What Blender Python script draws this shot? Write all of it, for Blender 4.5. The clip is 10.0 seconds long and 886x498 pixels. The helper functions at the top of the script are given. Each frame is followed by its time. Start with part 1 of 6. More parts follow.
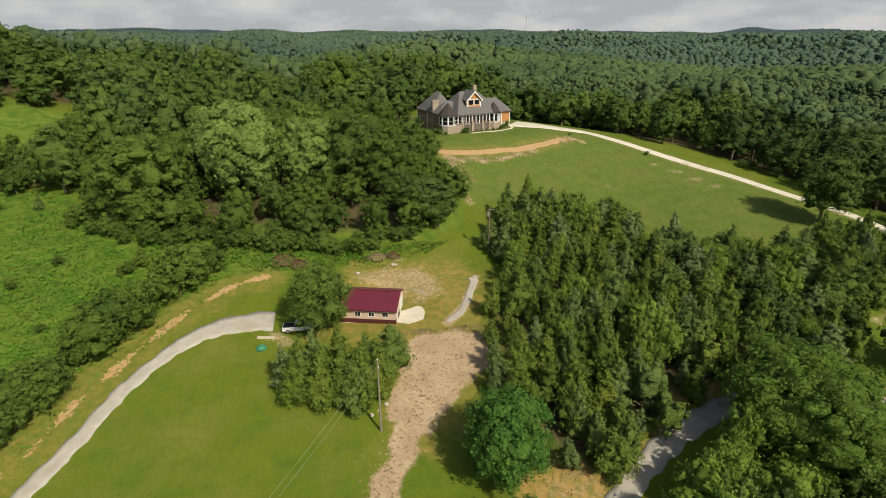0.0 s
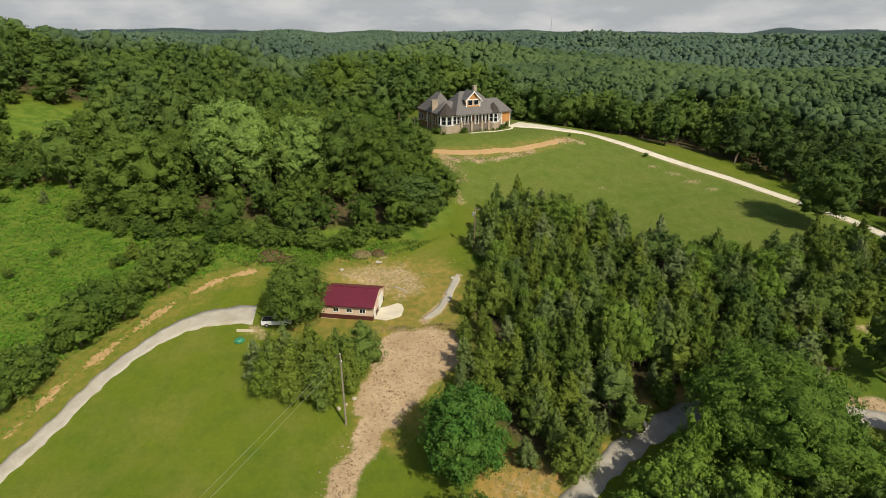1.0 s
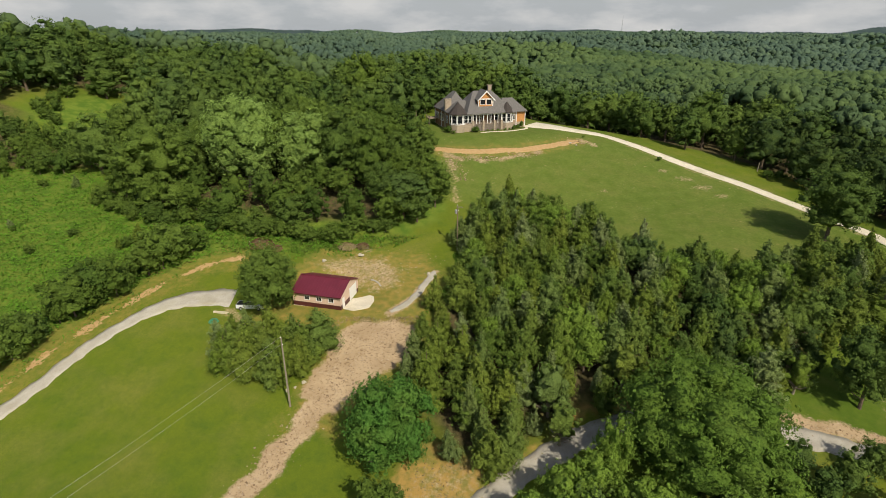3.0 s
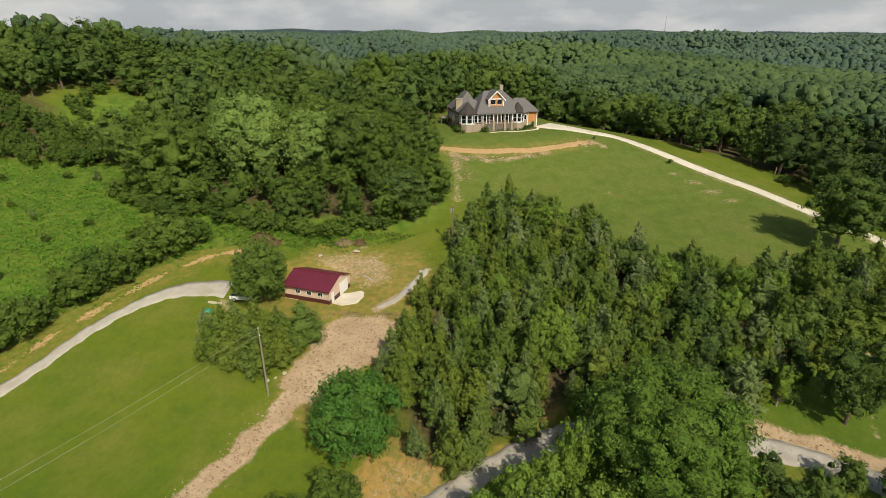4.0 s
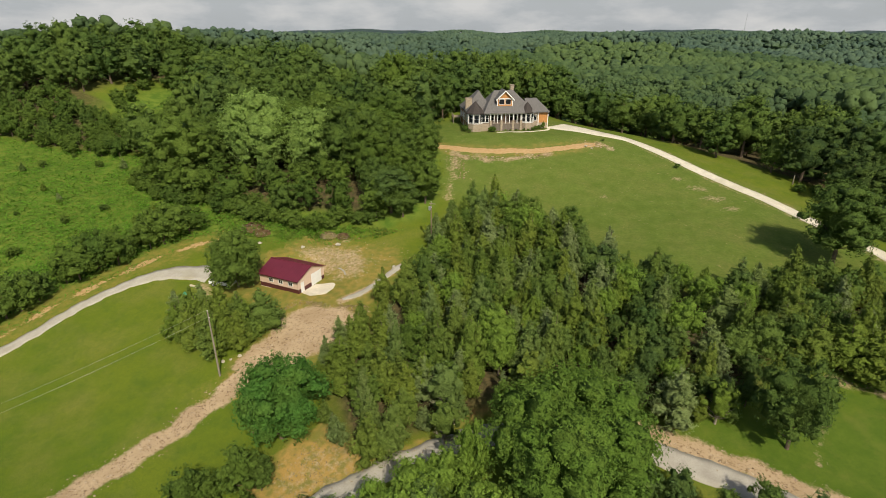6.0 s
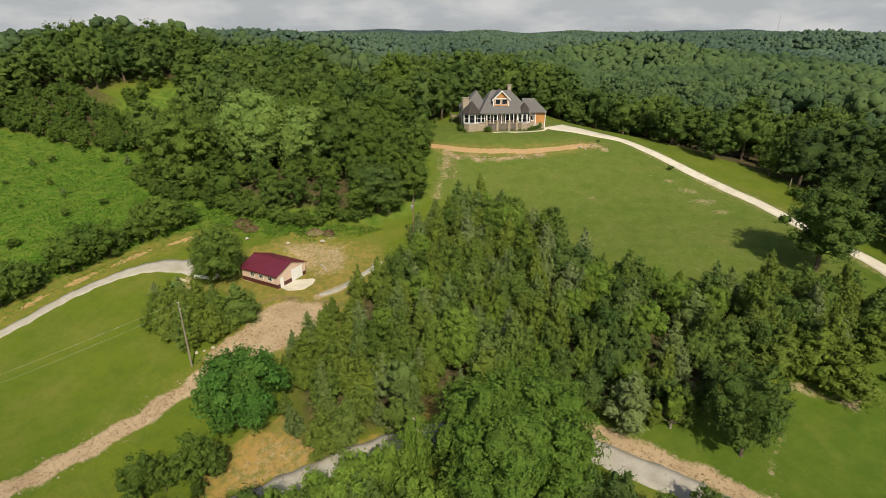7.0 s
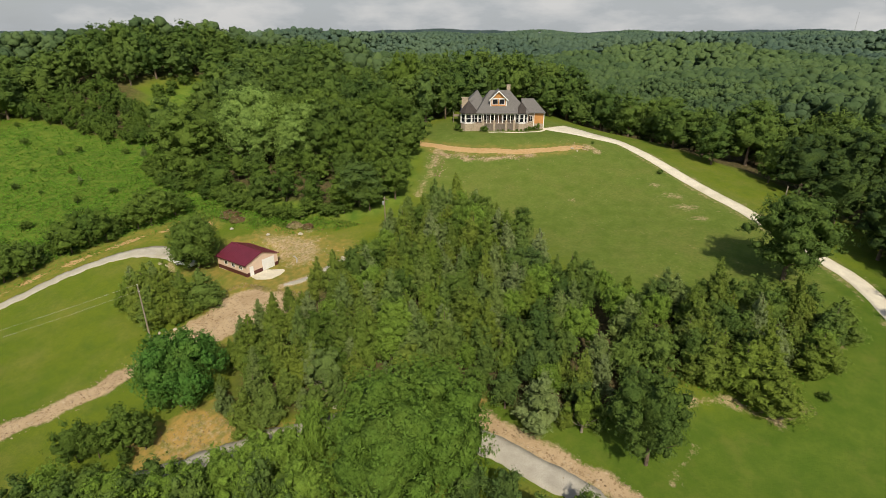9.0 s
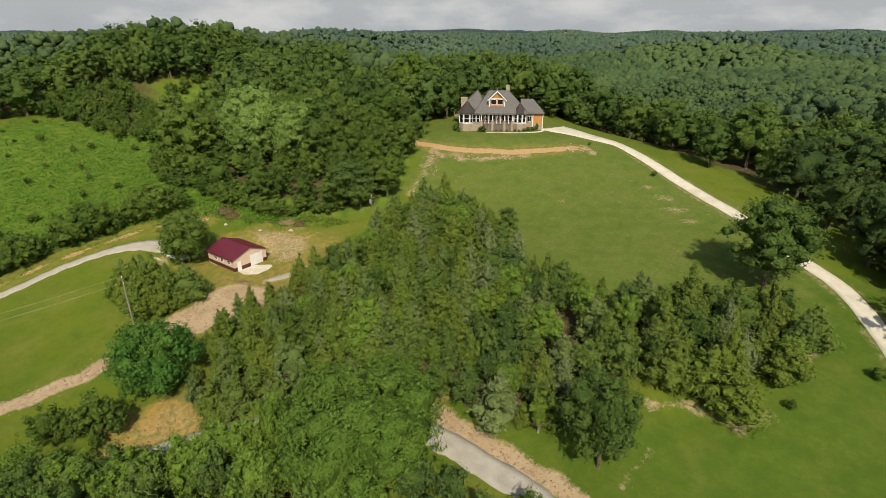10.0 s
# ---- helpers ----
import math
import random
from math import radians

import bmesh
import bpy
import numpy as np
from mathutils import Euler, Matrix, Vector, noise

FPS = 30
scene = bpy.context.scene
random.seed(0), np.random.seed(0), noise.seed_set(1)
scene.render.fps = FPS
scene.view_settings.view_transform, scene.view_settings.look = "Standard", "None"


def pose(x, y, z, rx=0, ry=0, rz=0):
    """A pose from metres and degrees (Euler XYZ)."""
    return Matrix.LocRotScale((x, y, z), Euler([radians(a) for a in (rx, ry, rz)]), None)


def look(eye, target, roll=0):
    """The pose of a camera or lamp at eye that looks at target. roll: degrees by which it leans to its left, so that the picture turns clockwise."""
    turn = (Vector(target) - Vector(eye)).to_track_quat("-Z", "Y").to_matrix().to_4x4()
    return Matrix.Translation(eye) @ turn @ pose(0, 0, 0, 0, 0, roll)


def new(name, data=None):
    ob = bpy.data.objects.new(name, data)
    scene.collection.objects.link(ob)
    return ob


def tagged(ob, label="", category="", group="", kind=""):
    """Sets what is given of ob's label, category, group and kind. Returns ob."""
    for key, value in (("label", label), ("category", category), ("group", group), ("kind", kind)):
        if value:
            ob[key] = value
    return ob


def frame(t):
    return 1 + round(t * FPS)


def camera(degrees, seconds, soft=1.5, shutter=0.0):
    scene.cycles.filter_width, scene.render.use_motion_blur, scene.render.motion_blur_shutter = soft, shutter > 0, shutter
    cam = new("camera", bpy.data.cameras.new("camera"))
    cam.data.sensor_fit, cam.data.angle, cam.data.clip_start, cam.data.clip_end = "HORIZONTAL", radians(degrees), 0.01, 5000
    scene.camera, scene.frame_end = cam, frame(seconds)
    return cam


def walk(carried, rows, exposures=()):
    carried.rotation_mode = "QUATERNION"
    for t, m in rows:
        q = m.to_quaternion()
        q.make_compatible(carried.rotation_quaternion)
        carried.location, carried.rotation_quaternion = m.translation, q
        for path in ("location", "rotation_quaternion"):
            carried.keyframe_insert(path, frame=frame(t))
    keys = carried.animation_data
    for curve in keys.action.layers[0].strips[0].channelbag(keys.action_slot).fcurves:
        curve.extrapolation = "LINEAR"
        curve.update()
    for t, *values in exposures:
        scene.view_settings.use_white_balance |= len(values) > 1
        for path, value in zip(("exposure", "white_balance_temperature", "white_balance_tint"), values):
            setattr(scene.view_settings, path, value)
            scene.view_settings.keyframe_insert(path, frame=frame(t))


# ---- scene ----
cam = camera(80.1, 10.0, soft=0.7)
METRES, EYE, TILT, LEAN, TURN = 88.0, 50.0, -22.5, 0.0, 0.0
ROWS = [
    (0.0, 0.0, 0.0, 0.0, 0.0, 0.0, -0.0),
    (0.5, 0.0456, -0.0039, -0.0018, 1.09, 0.02, -0.48),
    (1.0, 0.0914, -0.0073, -0.0031, 2.38, 0.01, -1.03),
    (1.5, 0.1386, -0.0093, -0.0044, 3.74, -0.01, -1.61),
    (2.0, 0.187, -0.01, -0.0049, 5.33, -0.07, -2.23),
    (2.5, 0.2363, -0.009, -0.0047, 7.04, -0.15, -2.91),
    (4.0, 0.3845, 0.006, -0.0006, 12.54, -0.51, -5.11),
    (4.5, 0.4345, 0.0146, 0.0026, 14.38, -0.69, -5.83),
    (5.0, 0.4852, 0.0252, 0.0062, 16.11, -0.9, -6.48),
    (5.5, 0.5353, 0.0374, 0.0107, 17.65, -1.07, -7.05),
    (7.0, 0.6861, 0.0802, 0.027, 21.53, -1.57, -8.57),
    (7.5, 0.7355, 0.0953, 0.0339, 22.83, -1.78, -9.05),
    (8.0, 0.7839, 0.1114, 0.0409, 24.13, -2.0, -9.55),
    (8.5, 0.8315, 0.1284, 0.0479, 25.56, -2.25, -10.06),
    (9.0, 0.8779, 0.1465, 0.0552, 26.94, -2.5, -10.57),
    (9.5, 0.9216, 0.1647, 0.0627, 28.16, -2.72, -11.01),
    (10.0, 0.9658, 0.1845, 0.0712, 29.5, -2.98, -11.48),
]
walk(cam, [(t, pose(0, 0, EYE, TILT, LEAN, TURN) @ pose(METRES * x, METRES * y, METRES * z, 90 + pitch, roll, yaw)) for t, x, y, z, yaw, pitch, roll in ROWS])

# ---- light ----
SUN_AZ, SUN_EL = radians(142), radians(44)   # azimuth clockwise from +y
world = bpy.data.worlds.new("sky")
scene.world = world
world.use_nodes = True
wn, wl = world.node_tree.nodes, world.node_tree.links
wn.clear()
sky = wn.new("ShaderNodeTexSky")
sky.sky_type, sky.sun_disc = "NISHITA", False
sky.sun_elevation, sky.sun_rotation = SUN_EL, SUN_AZ
sky.air_density, sky.dust_density = 1.0, 2.0
tc = wn.new("ShaderNodeTexCoord")
cloud_map = wn.new("ShaderNodeMapping")
cloud_map.inputs["Scale"].default_value = (2.2, 2.2, 7.0)
cloud = wn.new("ShaderNodeTexNoise")
cloud.inputs["Scale"].default_value, cloud.inputs["Detail"].default_value, cloud.inputs["Roughness"].default_value = 2.6, 7.0, 0.55
cloud_ramp = wn.new("ShaderNodeValToRGB")
cloud_ramp.color_ramp.elements[0].position, cloud_ramp.color_ramp.elements[1].position = 0.46, 0.66
cloud_tone = wn.new("ShaderNodeMix")
cloud_tone.data_type = "RGBA"
cloud_tone.inputs["A"].default_value, cloud_tone.inputs["B"].default_value = (4.5, 4.72, 4.9, 1), (6.4, 6.35, 6.25, 1)
sky_mix = wn.new("ShaderNodeMix")
sky_mix.data_type = "RGBA"
cover = wn.new("ShaderNodeMapRange")
cover.inputs["From Min"].default_value, cover.inputs["From Max"].default_value = 0.30, 0.50
cover.inputs["To Min"].default_value, cover.inputs["To Max"].default_value = 0.80, 0.95
background = wn.new("ShaderNodeBackground")
background.inputs["Strength"].default_value = 0.100
world_out = wn.new("ShaderNodeOutputWorld")
wl.new(tc.outputs["Generated"], cloud_map.inputs["Vector"])
wl.new(cloud_map.outputs["Vector"], cloud.inputs["Vector"])
wl.new(cloud.outputs["Fac"], cloud_ramp.inputs["Fac"])
wl.new(cloud_ramp.outputs["Color"], cloud_tone.inputs["Factor"])
wl.new(cloud.outputs["Fac"], cover.inputs["Value"])
# haze and cloud lie low over the horizon; overhead the sky is open
split = wn.new("ShaderNodeSeparateXYZ")
low = wn.new("ShaderNodeMapRange")
low.inputs["From Min"].default_value, low.inputs["From Max"].default_value = 0.06, 0.30
low.inputs["To Min"].default_value, low.inputs["To Max"].default_value = 1.0, 0.12
haze = wn.new("ShaderNodeMath")
haze.operation = "MULTIPLY"
wl.new(tc.outputs["Generated"], split.inputs["Vector"])
wl.new(split.outputs["Z"], low.inputs["Value"])
wl.new(cover.outputs["Result"], haze.inputs[0])
wl.new(low.outputs["Result"], haze.inputs[1])
wl.new(haze.outputs["Value"], sky_mix.inputs["Factor"])
wl.new(sky.outputs["Color"], sky_mix.inputs["A"])
wl.new(cloud_tone.outputs["Result"], sky_mix.inputs["B"])
wl.new(sky_mix.outputs["Result"], background.inputs["Color"])
wl.new(background.outputs["Background"], world_out.inputs["Surface"])

sun_data = bpy.data.lights.new("sun", "SUN")
sun_data.energy, sun_data.angle, sun_data.color = 4.05, radians(0.53), (1.0, 0.925, 0.76)
sun = new("sun", sun_data)
sun_way = Vector((math.sin(SUN_AZ) * math.cos(SUN_EL), math.cos(SUN_AZ) * math.cos(SUN_EL), math.sin(SUN_EL)))
sun.matrix_world = look(sun_way * 300, (0, 0, 0))

# ---- the lie of the land ----
MOUND_X = (-165, -130, -95, -60, -25, 10, 45, 80, 115)
MOUND_Y = (30, 62, 94, 126, 158, 190, 222)
MOUND_R = 30.0
MOUNDS = [
    (-4.9, 2.3, -2.8, -9.6, -4.7, -5.0, -6.6, -0.3, 0.8),
    (-10.1, -7.1, 0.1, 1.3, 1.0, -2.1, 0.4, -5.4, -5.0),
    (15.8, 8.5, 0.5, -1.7, -3.0, 1.5, 1.1, 2.0, 0.9),
    (-3.8, -9.4, 0.4, 3.3, 4.4, -7.5, 0.7, 1.0, -1.5),
    (16.2, 7.5, 8.1, -5.2, 6.4, 12.3, -2.8, 3.5, 2.4),
    (11.7, -14.4, 6.2, 6.5, -5.1, -1.7, 10.3, 4.5, -7.6),
    (15.9, 5.8, 17.0, -6.9, 19.1, 5.6, -3.5, -7.2, 7.2),
]


def far_hills(x, y):
    h = (13 * np.sin(x / 171 + 1.3 + 0.6 * np.sin(y / 240)) * np.sin(y / 203 + 0.4) + 9 * np.sin(x / 127 + y / 151 + 2)
         + 5 * np.sin(x / 61 - y / 83 + 1) + 12 * np.sin(y / 330 - x / 510 + 4.0))
    r = np.hypot(x, y - 100)
    k = np.clip((r - 700) / 2600, 0, 1)
    far = np.clip((r - 420) / 500, 0, 1) * (1 - 0.85 * np.clip((r - 1100) / 900, 0, 1))
    h = h + 16 * far * np.sin(x / 150 + 2.2 * np.sin(y / 310) + 0.7) + 13 * far * np.sin(y / 118 + 1.4 * np.sin(x / 260))
    # long wooded ridges, one behind the other
    ridge = np.clip((r - 300) / 250, 0, 1) * (1 - 0.45 * np.clip((r - 1200) / 1800, 0, 1))
    h = h + 0.62 * ridge * (15 * np.sin(y / 74 + 1.1 * np.sin(x / 190 + 0.5) + 0.35 * np.sin(x / 71)) + 9 * np.sin(y / 47 - x / 120 + 1.3 * np.sin(x / 210)))
    # east and north of the house the woods lie only a little below the terrace
    e = np.clip((x + 70) / 130, 0, 1)
    e = np.maximum(e * e * (3 - 2 * e), np.clip((r - 450) / 300, 0, 1))
    return -13 + 15 * e + h * (0.75 - 0.15 * k) * (1 - 0.05 * e) + 16 * k * k * (3 - 2 * k)


def land(x, y):
    """Height of the ground."""
    x, y = np.asarray(x, float), np.asarray(y, float)
    z = 5.0 + 0 * x
    for b, row in zip(MOUND_Y, MOUNDS):
        gy = np.exp(-((y - b) ** 2) / (2 * MOUND_R**2))
        for a, h in zip(MOUND_X, row):
            z = z + h * gy * np.exp(-((x - a) ** 2) / (2 * MOUND_R**2))
    # the ridge carries on westwards, and a knoll rises beyond the drive
    z = z + 24 * np.exp(-((x + 240) ** 2) / (2 * 35**2) - ((y - 170) ** 2) / (2 * 55**2)) + 10 * np.exp(-((x - 112) ** 2 + (y - 238) ** 2) / (2 * 38**2))
    r = np.hypot((x + 30) / 1.4, y - 120)
    k = np.clip((r - 135) / 150, 0, 1)
    k = k * k * (3 - 2 * k)
    z = z * (1 - k) + far_hills(x, y) * k
    # the house stands on a levelled terrace
    d = np.hypot((x - 10) / 26, (y - 178) / 19)
    p = np.clip((1.15 - d) / 0.45, 0, 1)
    p = p * p * (3 - 2 * p)
    z = z * (1 - p) + (20.0 * 0.8 + z * 0.2) * p
    # the garage stands on a levelled yard
    d = np.hypot((x + 11.5) / 11.5, (y - 87) / 8.5)
    p = np.clip((1.15 - d) / 0.5, 0, 1)
    p = p * p * (3 - 2 * p)
    return z * (1 - p) + (0.8 * 0.85 + z * 0.15) * p


def wobble(x, y, size, seed=0.0):
    """Smooth unevenness between -1 and 1."""
    x, y = np.asarray(x, float) / size, np.asarray(y, float) / size
    return (np.sin(x * 2.1 + 1.7 * np.sin(y * 1.3 + seed) + seed) + np.sin(y * 2.7 + 1.9 * np.sin(x * 1.1 + 2 * seed) + 1.3 * seed) + np.sin((x + y) * 1.6 + 3.1 * seed)) / 3


def to_line(x, y, pts):
    """Distance of places to a line through points."""
    best = np.full(np.shape(x), 1e9)
    for (ax, ay), (bx, by) in zip(pts, pts[1:]):
        dx, dy = bx - ax, by - ay
        k = np.clip(((x - ax) * dx + (y - ay) * dy) / (dx * dx + dy * dy), 0, 1)
        best = np.minimum(best, np.hypot(x - ax - k * dx, y - ay - k * dy))
    return best


def inside(x, y, poly):
    """Whether places lie inside a polygon."""
    c = np.zeros(np.shape(x), bool)
    for (ax, ay), (bx, by) in zip(poly, poly[1:] + poly[:1]):
        if ay != by:
            c ^= ((ay > y) != (by > y)) & (x < (bx - ax) * (y - ay) / (by - ay) + ax)
    return c


def area_mask(x, y, poly, soft, rough=1.0, seed=0.0, inset=0.0):
    """1 inside a polygon, 0 outside, with a soft and ragged edge."""
    d = to_line(x, y, poly + poly[:1])
    s = np.where(inside(x, y, poly), d, -d) - inset + rough * wobble(x, y, 2.2, seed) + 0.5 * rough * wobble(x, y, 0.8, seed + 2)
    return np.clip(0.5 + s / (2 * soft), 0, 1)


def smooth_line(pts, step=1.0):
    """A rounded line through points."""
    out = []
    for i in range(len(pts) - 1):
        p0, p1, p2, p3 = (np.array(pts[min(max(k, 0), len(pts) - 1)], float) for k in (i - 1, i, i + 1, i + 2))
        n = max(2, int(np.linalg.norm(p2 - p1) / step))
        for k in range(n):
            t = k / n
            out.append(0.5 * (2 * p1 + (p2 - p0) * t + (2 * p0 - 5 * p1 + 4 * p2 - p3) * t * t + (3 * p1 - p0 - 3 * p2 + p3) * t**3))
    out.append(np.array(pts[-1], float))
    return np.array(out)


# ---- plan of the place ----
FARM_DRIVE = [(-88, -40), (-76, -2), (-68, 18), (-61, 34), (-56, 45), (-53.2, 54), (-51.4, 59.5), (-50.0, 65), (-48.2, 70), (-45.4, 75.2), (-41.6, 79.4), (-36.8, 82.0), (-30.5, 83.2)]
HOUSE_DRIVE = [(24.0, 185.8), (29.5, 183), (34.8, 180.6), (39.6, 179.4), (44.2, 178.4), (49, 176.2), (59, 168), (68, 159.6), (75.5, 153.2), (82, 147.8), (89, 140), (96.4, 131.5), (101.6, 125.4), (106.3, 114.0), (111, 98), (117, 78), (124, 50), (136, 5)]
FARM_ROAD = [(-52, -24), (-24, 3), (-6, 21), (10, 36), (17, 43.5), (22.9, 50), (27, 54.5), (36, 61), (46, 65), (56, 65.4), (62, 64.8), (69, 63.8), (76, 62.0), (88, 58), (104, 50)]
TRACK = [(-22, 5), (-18.5, 19), (-15, 31), (-13, 36), (-11.0, 41.5), (-9.4, 45.5), (-7.6, 51), (-5.8, 57), (-4.4, 62), (-2.4, 68.5), (0.6, 74.5), (1.0, 79)]
YARD_PATH = [(6.8, 99), (5.4, 93.5), (3.6, 87.5), (0.8, 84)]
EARTH_BAND = [(-14, 153), (-6, 151.6), (4, 151.2), (13, 153.2), (23.5, 157), (31, 161.5), (38.2, 167.2)]
BANK = [(-66, 42), (-60, 51), (-57, 57), (-54.8, 66), (-50.2, 77), (-46, 86.5), (-40, 93.5), (-35.5, 95.5)]
BARE_YARD = [(-20, 97), (-12, 101.5), (-4, 102), (0.5, 98), (0, 91), (-4, 90.5), (-7, 92), (-16, 93.5)]
TURNED_EARTH = [(-8.5, 62), (-7.6, 70), (-7, 77), (-3, 81), (7.5, 81.5), (8.5, 74), (2.5, 67), (-2, 60)]
THICKET = [(10.5, 110), (15.5, 98), (8, 87), (8.5, 75), (6.5, 66), (12.5, 58), (16.5, 53.2), (22, 53.4), (30, 60.2), (40, 66.8), (50, 71), (60, 70.5), (67, 73), (73, 79), (77, 86.5),
           (87, 86.5), (94, 98), (98, 108), (90, 110), (78, 106), (69, 101.5), (58, 103), (46, 108), (39, 121), (29, 124), (16, 127)]
VINES = [(-61, 60), (-57.5, 69), (-53.5, 78), (-48.5, 87.5), (-42, 95), (-34, 97.5), (-24, 100), (-14, 104), (-6, 109), (-28, 108), (-50, 110), (-64, 110), (-80, 114), (-98, 131), (-118, 130), (-150, 120), (-165, 110), (-150, 70), (-100, 52), (-66, 46)]
GROVE = [(-78, 112), (-62, 108.5), (-47, 108), (-28, 106.5), (-12, 109.5), (-3, 111.5), (3.5, 119), (4.5, 128), (0, 137), (-3, 146), (-9, 158), (-18, 168), (-36, 166), (-60, 158), (-84, 148), (-96, 134)]

# ---- materials ----


class Nodes:
    """Short hand for a node material."""

    def __init__(self, name, rough=0.8, spec=0.3, metal=0.0):
        self.mat = bpy.data.materials.new(name)
        self.mat.use_nodes = True
        self.n, self.l = self.mat.node_tree.nodes, self.mat.node_tree.links
        self.p = self.n["Principled BSDF"]
        self.set(rough, "Roughness"), self.set(spec, "Specular IOR Level"), self.set(metal, "Metallic")
        self.coord = self.n.new("ShaderNodeTexCoord").outputs["Object"]

    def set(self, value, socket, node=None):
        s = (node or self.p).inputs[socket]
        if isinstance(value, bpy.types.NodeSocket):
            self.l.new(value, s)
        else:
            s.default_value = (*value, 1) if isinstance(value, tuple) and len(value) == 3 and s.type == "RGBA" else value

    def noise(self, scale, detail=4.0, rough=0.55, stretch=None):
        vec = self.coord
        if stretch:
            m = self.n.new("ShaderNodeMapping")
            m.inputs["Scale"].default_value = stretch
            self.l.new(vec, m.inputs["Vector"])
            vec = m.outputs["Vector"]
        t = self.n.new("ShaderNodeTexNoise")
        self.l.new(vec, t.inputs["Vector"])
        t.inputs["Scale"].default_value, t.inputs["Detail"].default_value, t.inputs["Roughness"].default_value = scale, detail, rough
        return t.outputs["Fac"]

    def remap(self, fac, a, b, to_a=0.0, to_b=1.0):
        r = self.n.new("ShaderNodeMapRange")
        self.set(fac, "Value", r)
        for k, v in (("From Min", a), ("From Max", b), ("To Min", to_a), ("To Max", to_b)):
            r.inputs[k].default_value = v
        return r.outputs["Result"]

    def mix(self, fac, a, b, how="MIX"):
        m = self.n.new("ShaderNodeMix")
        m.data_type, m.blend_type = "RGBA", how
        self.set(fac, "Factor", m)
        for key, value in (("A", a), ("B", b)):
            s = [i for i in m.inputs if i.name == key and i.type == "RGBA"][0]
            if isinstance(value, bpy.types.NodeSocket):
                self.l.new(value, s)
            else:
                s.default_value = (*value, 1)
        return [o for o in m.outputs if o.type == "RGBA"][0]

    def math(self, how, a, b):
        m = self.n.new("ShaderNodeMath")
        m.operation = how
        for i, v in enumerate((a, b)):
            if isinstance(v, bpy.types.NodeSocket):
                self.l.new(v, m.inputs[i])
            else:
                m.inputs[i].default_value = v
        return m.outputs["Value"]

    def attribute(self, name):
        a = self.n.new("ShaderNodeAttribute")
        a.attribute_name = name
        return a.outputs["Fac"]

    def random(self):
        return self.n.new("ShaderNodeObjectInfo").outputs["Random"]

    def island(self):
        return self.n.new("ShaderNodeNewGeometry").outputs["Random Per Island"]

    def bump(self, fac, strength, distance):
        b = self.n.new("ShaderNodeBump")
        b.inputs["Strength"].default_value, b.inputs["Distance"].default_value = strength, distance
        self.l.new(fac, b.inputs["Height"])
        self.l.new(b.outputs["Normal"], self.p.inputs["Normal"])

    def done(self, color):
        self.set(color, "Base Color")
        return self.mat


def plain(name, color, rough=0.7, spec=0.3, vary=0.15, scale=1.5, metal=0.0, bump=0.0):
    """A surface of one colour with soft blotches and fine grain."""
    s = Nodes(name, rough, spec, metal)
    dark = tuple(c * (1 - vary) for c in color)
    light = tuple(min(1, c * (1 + vary)) for c in color)
    c = s.mix(s.remap(s.noise(scale), 0.3, 0.7), dark, light)
    c = s.mix(s.remap(s.noise(scale * 14), 0.35, 0.7, 0, 0.5), c, dark)
    if bump:
        s.bump(s.noise(scale * 20), 0.4, bump)
    return s.done(c)


CLUMPS = {}   # dense leaf masses within the crowns, by the name of their leaves


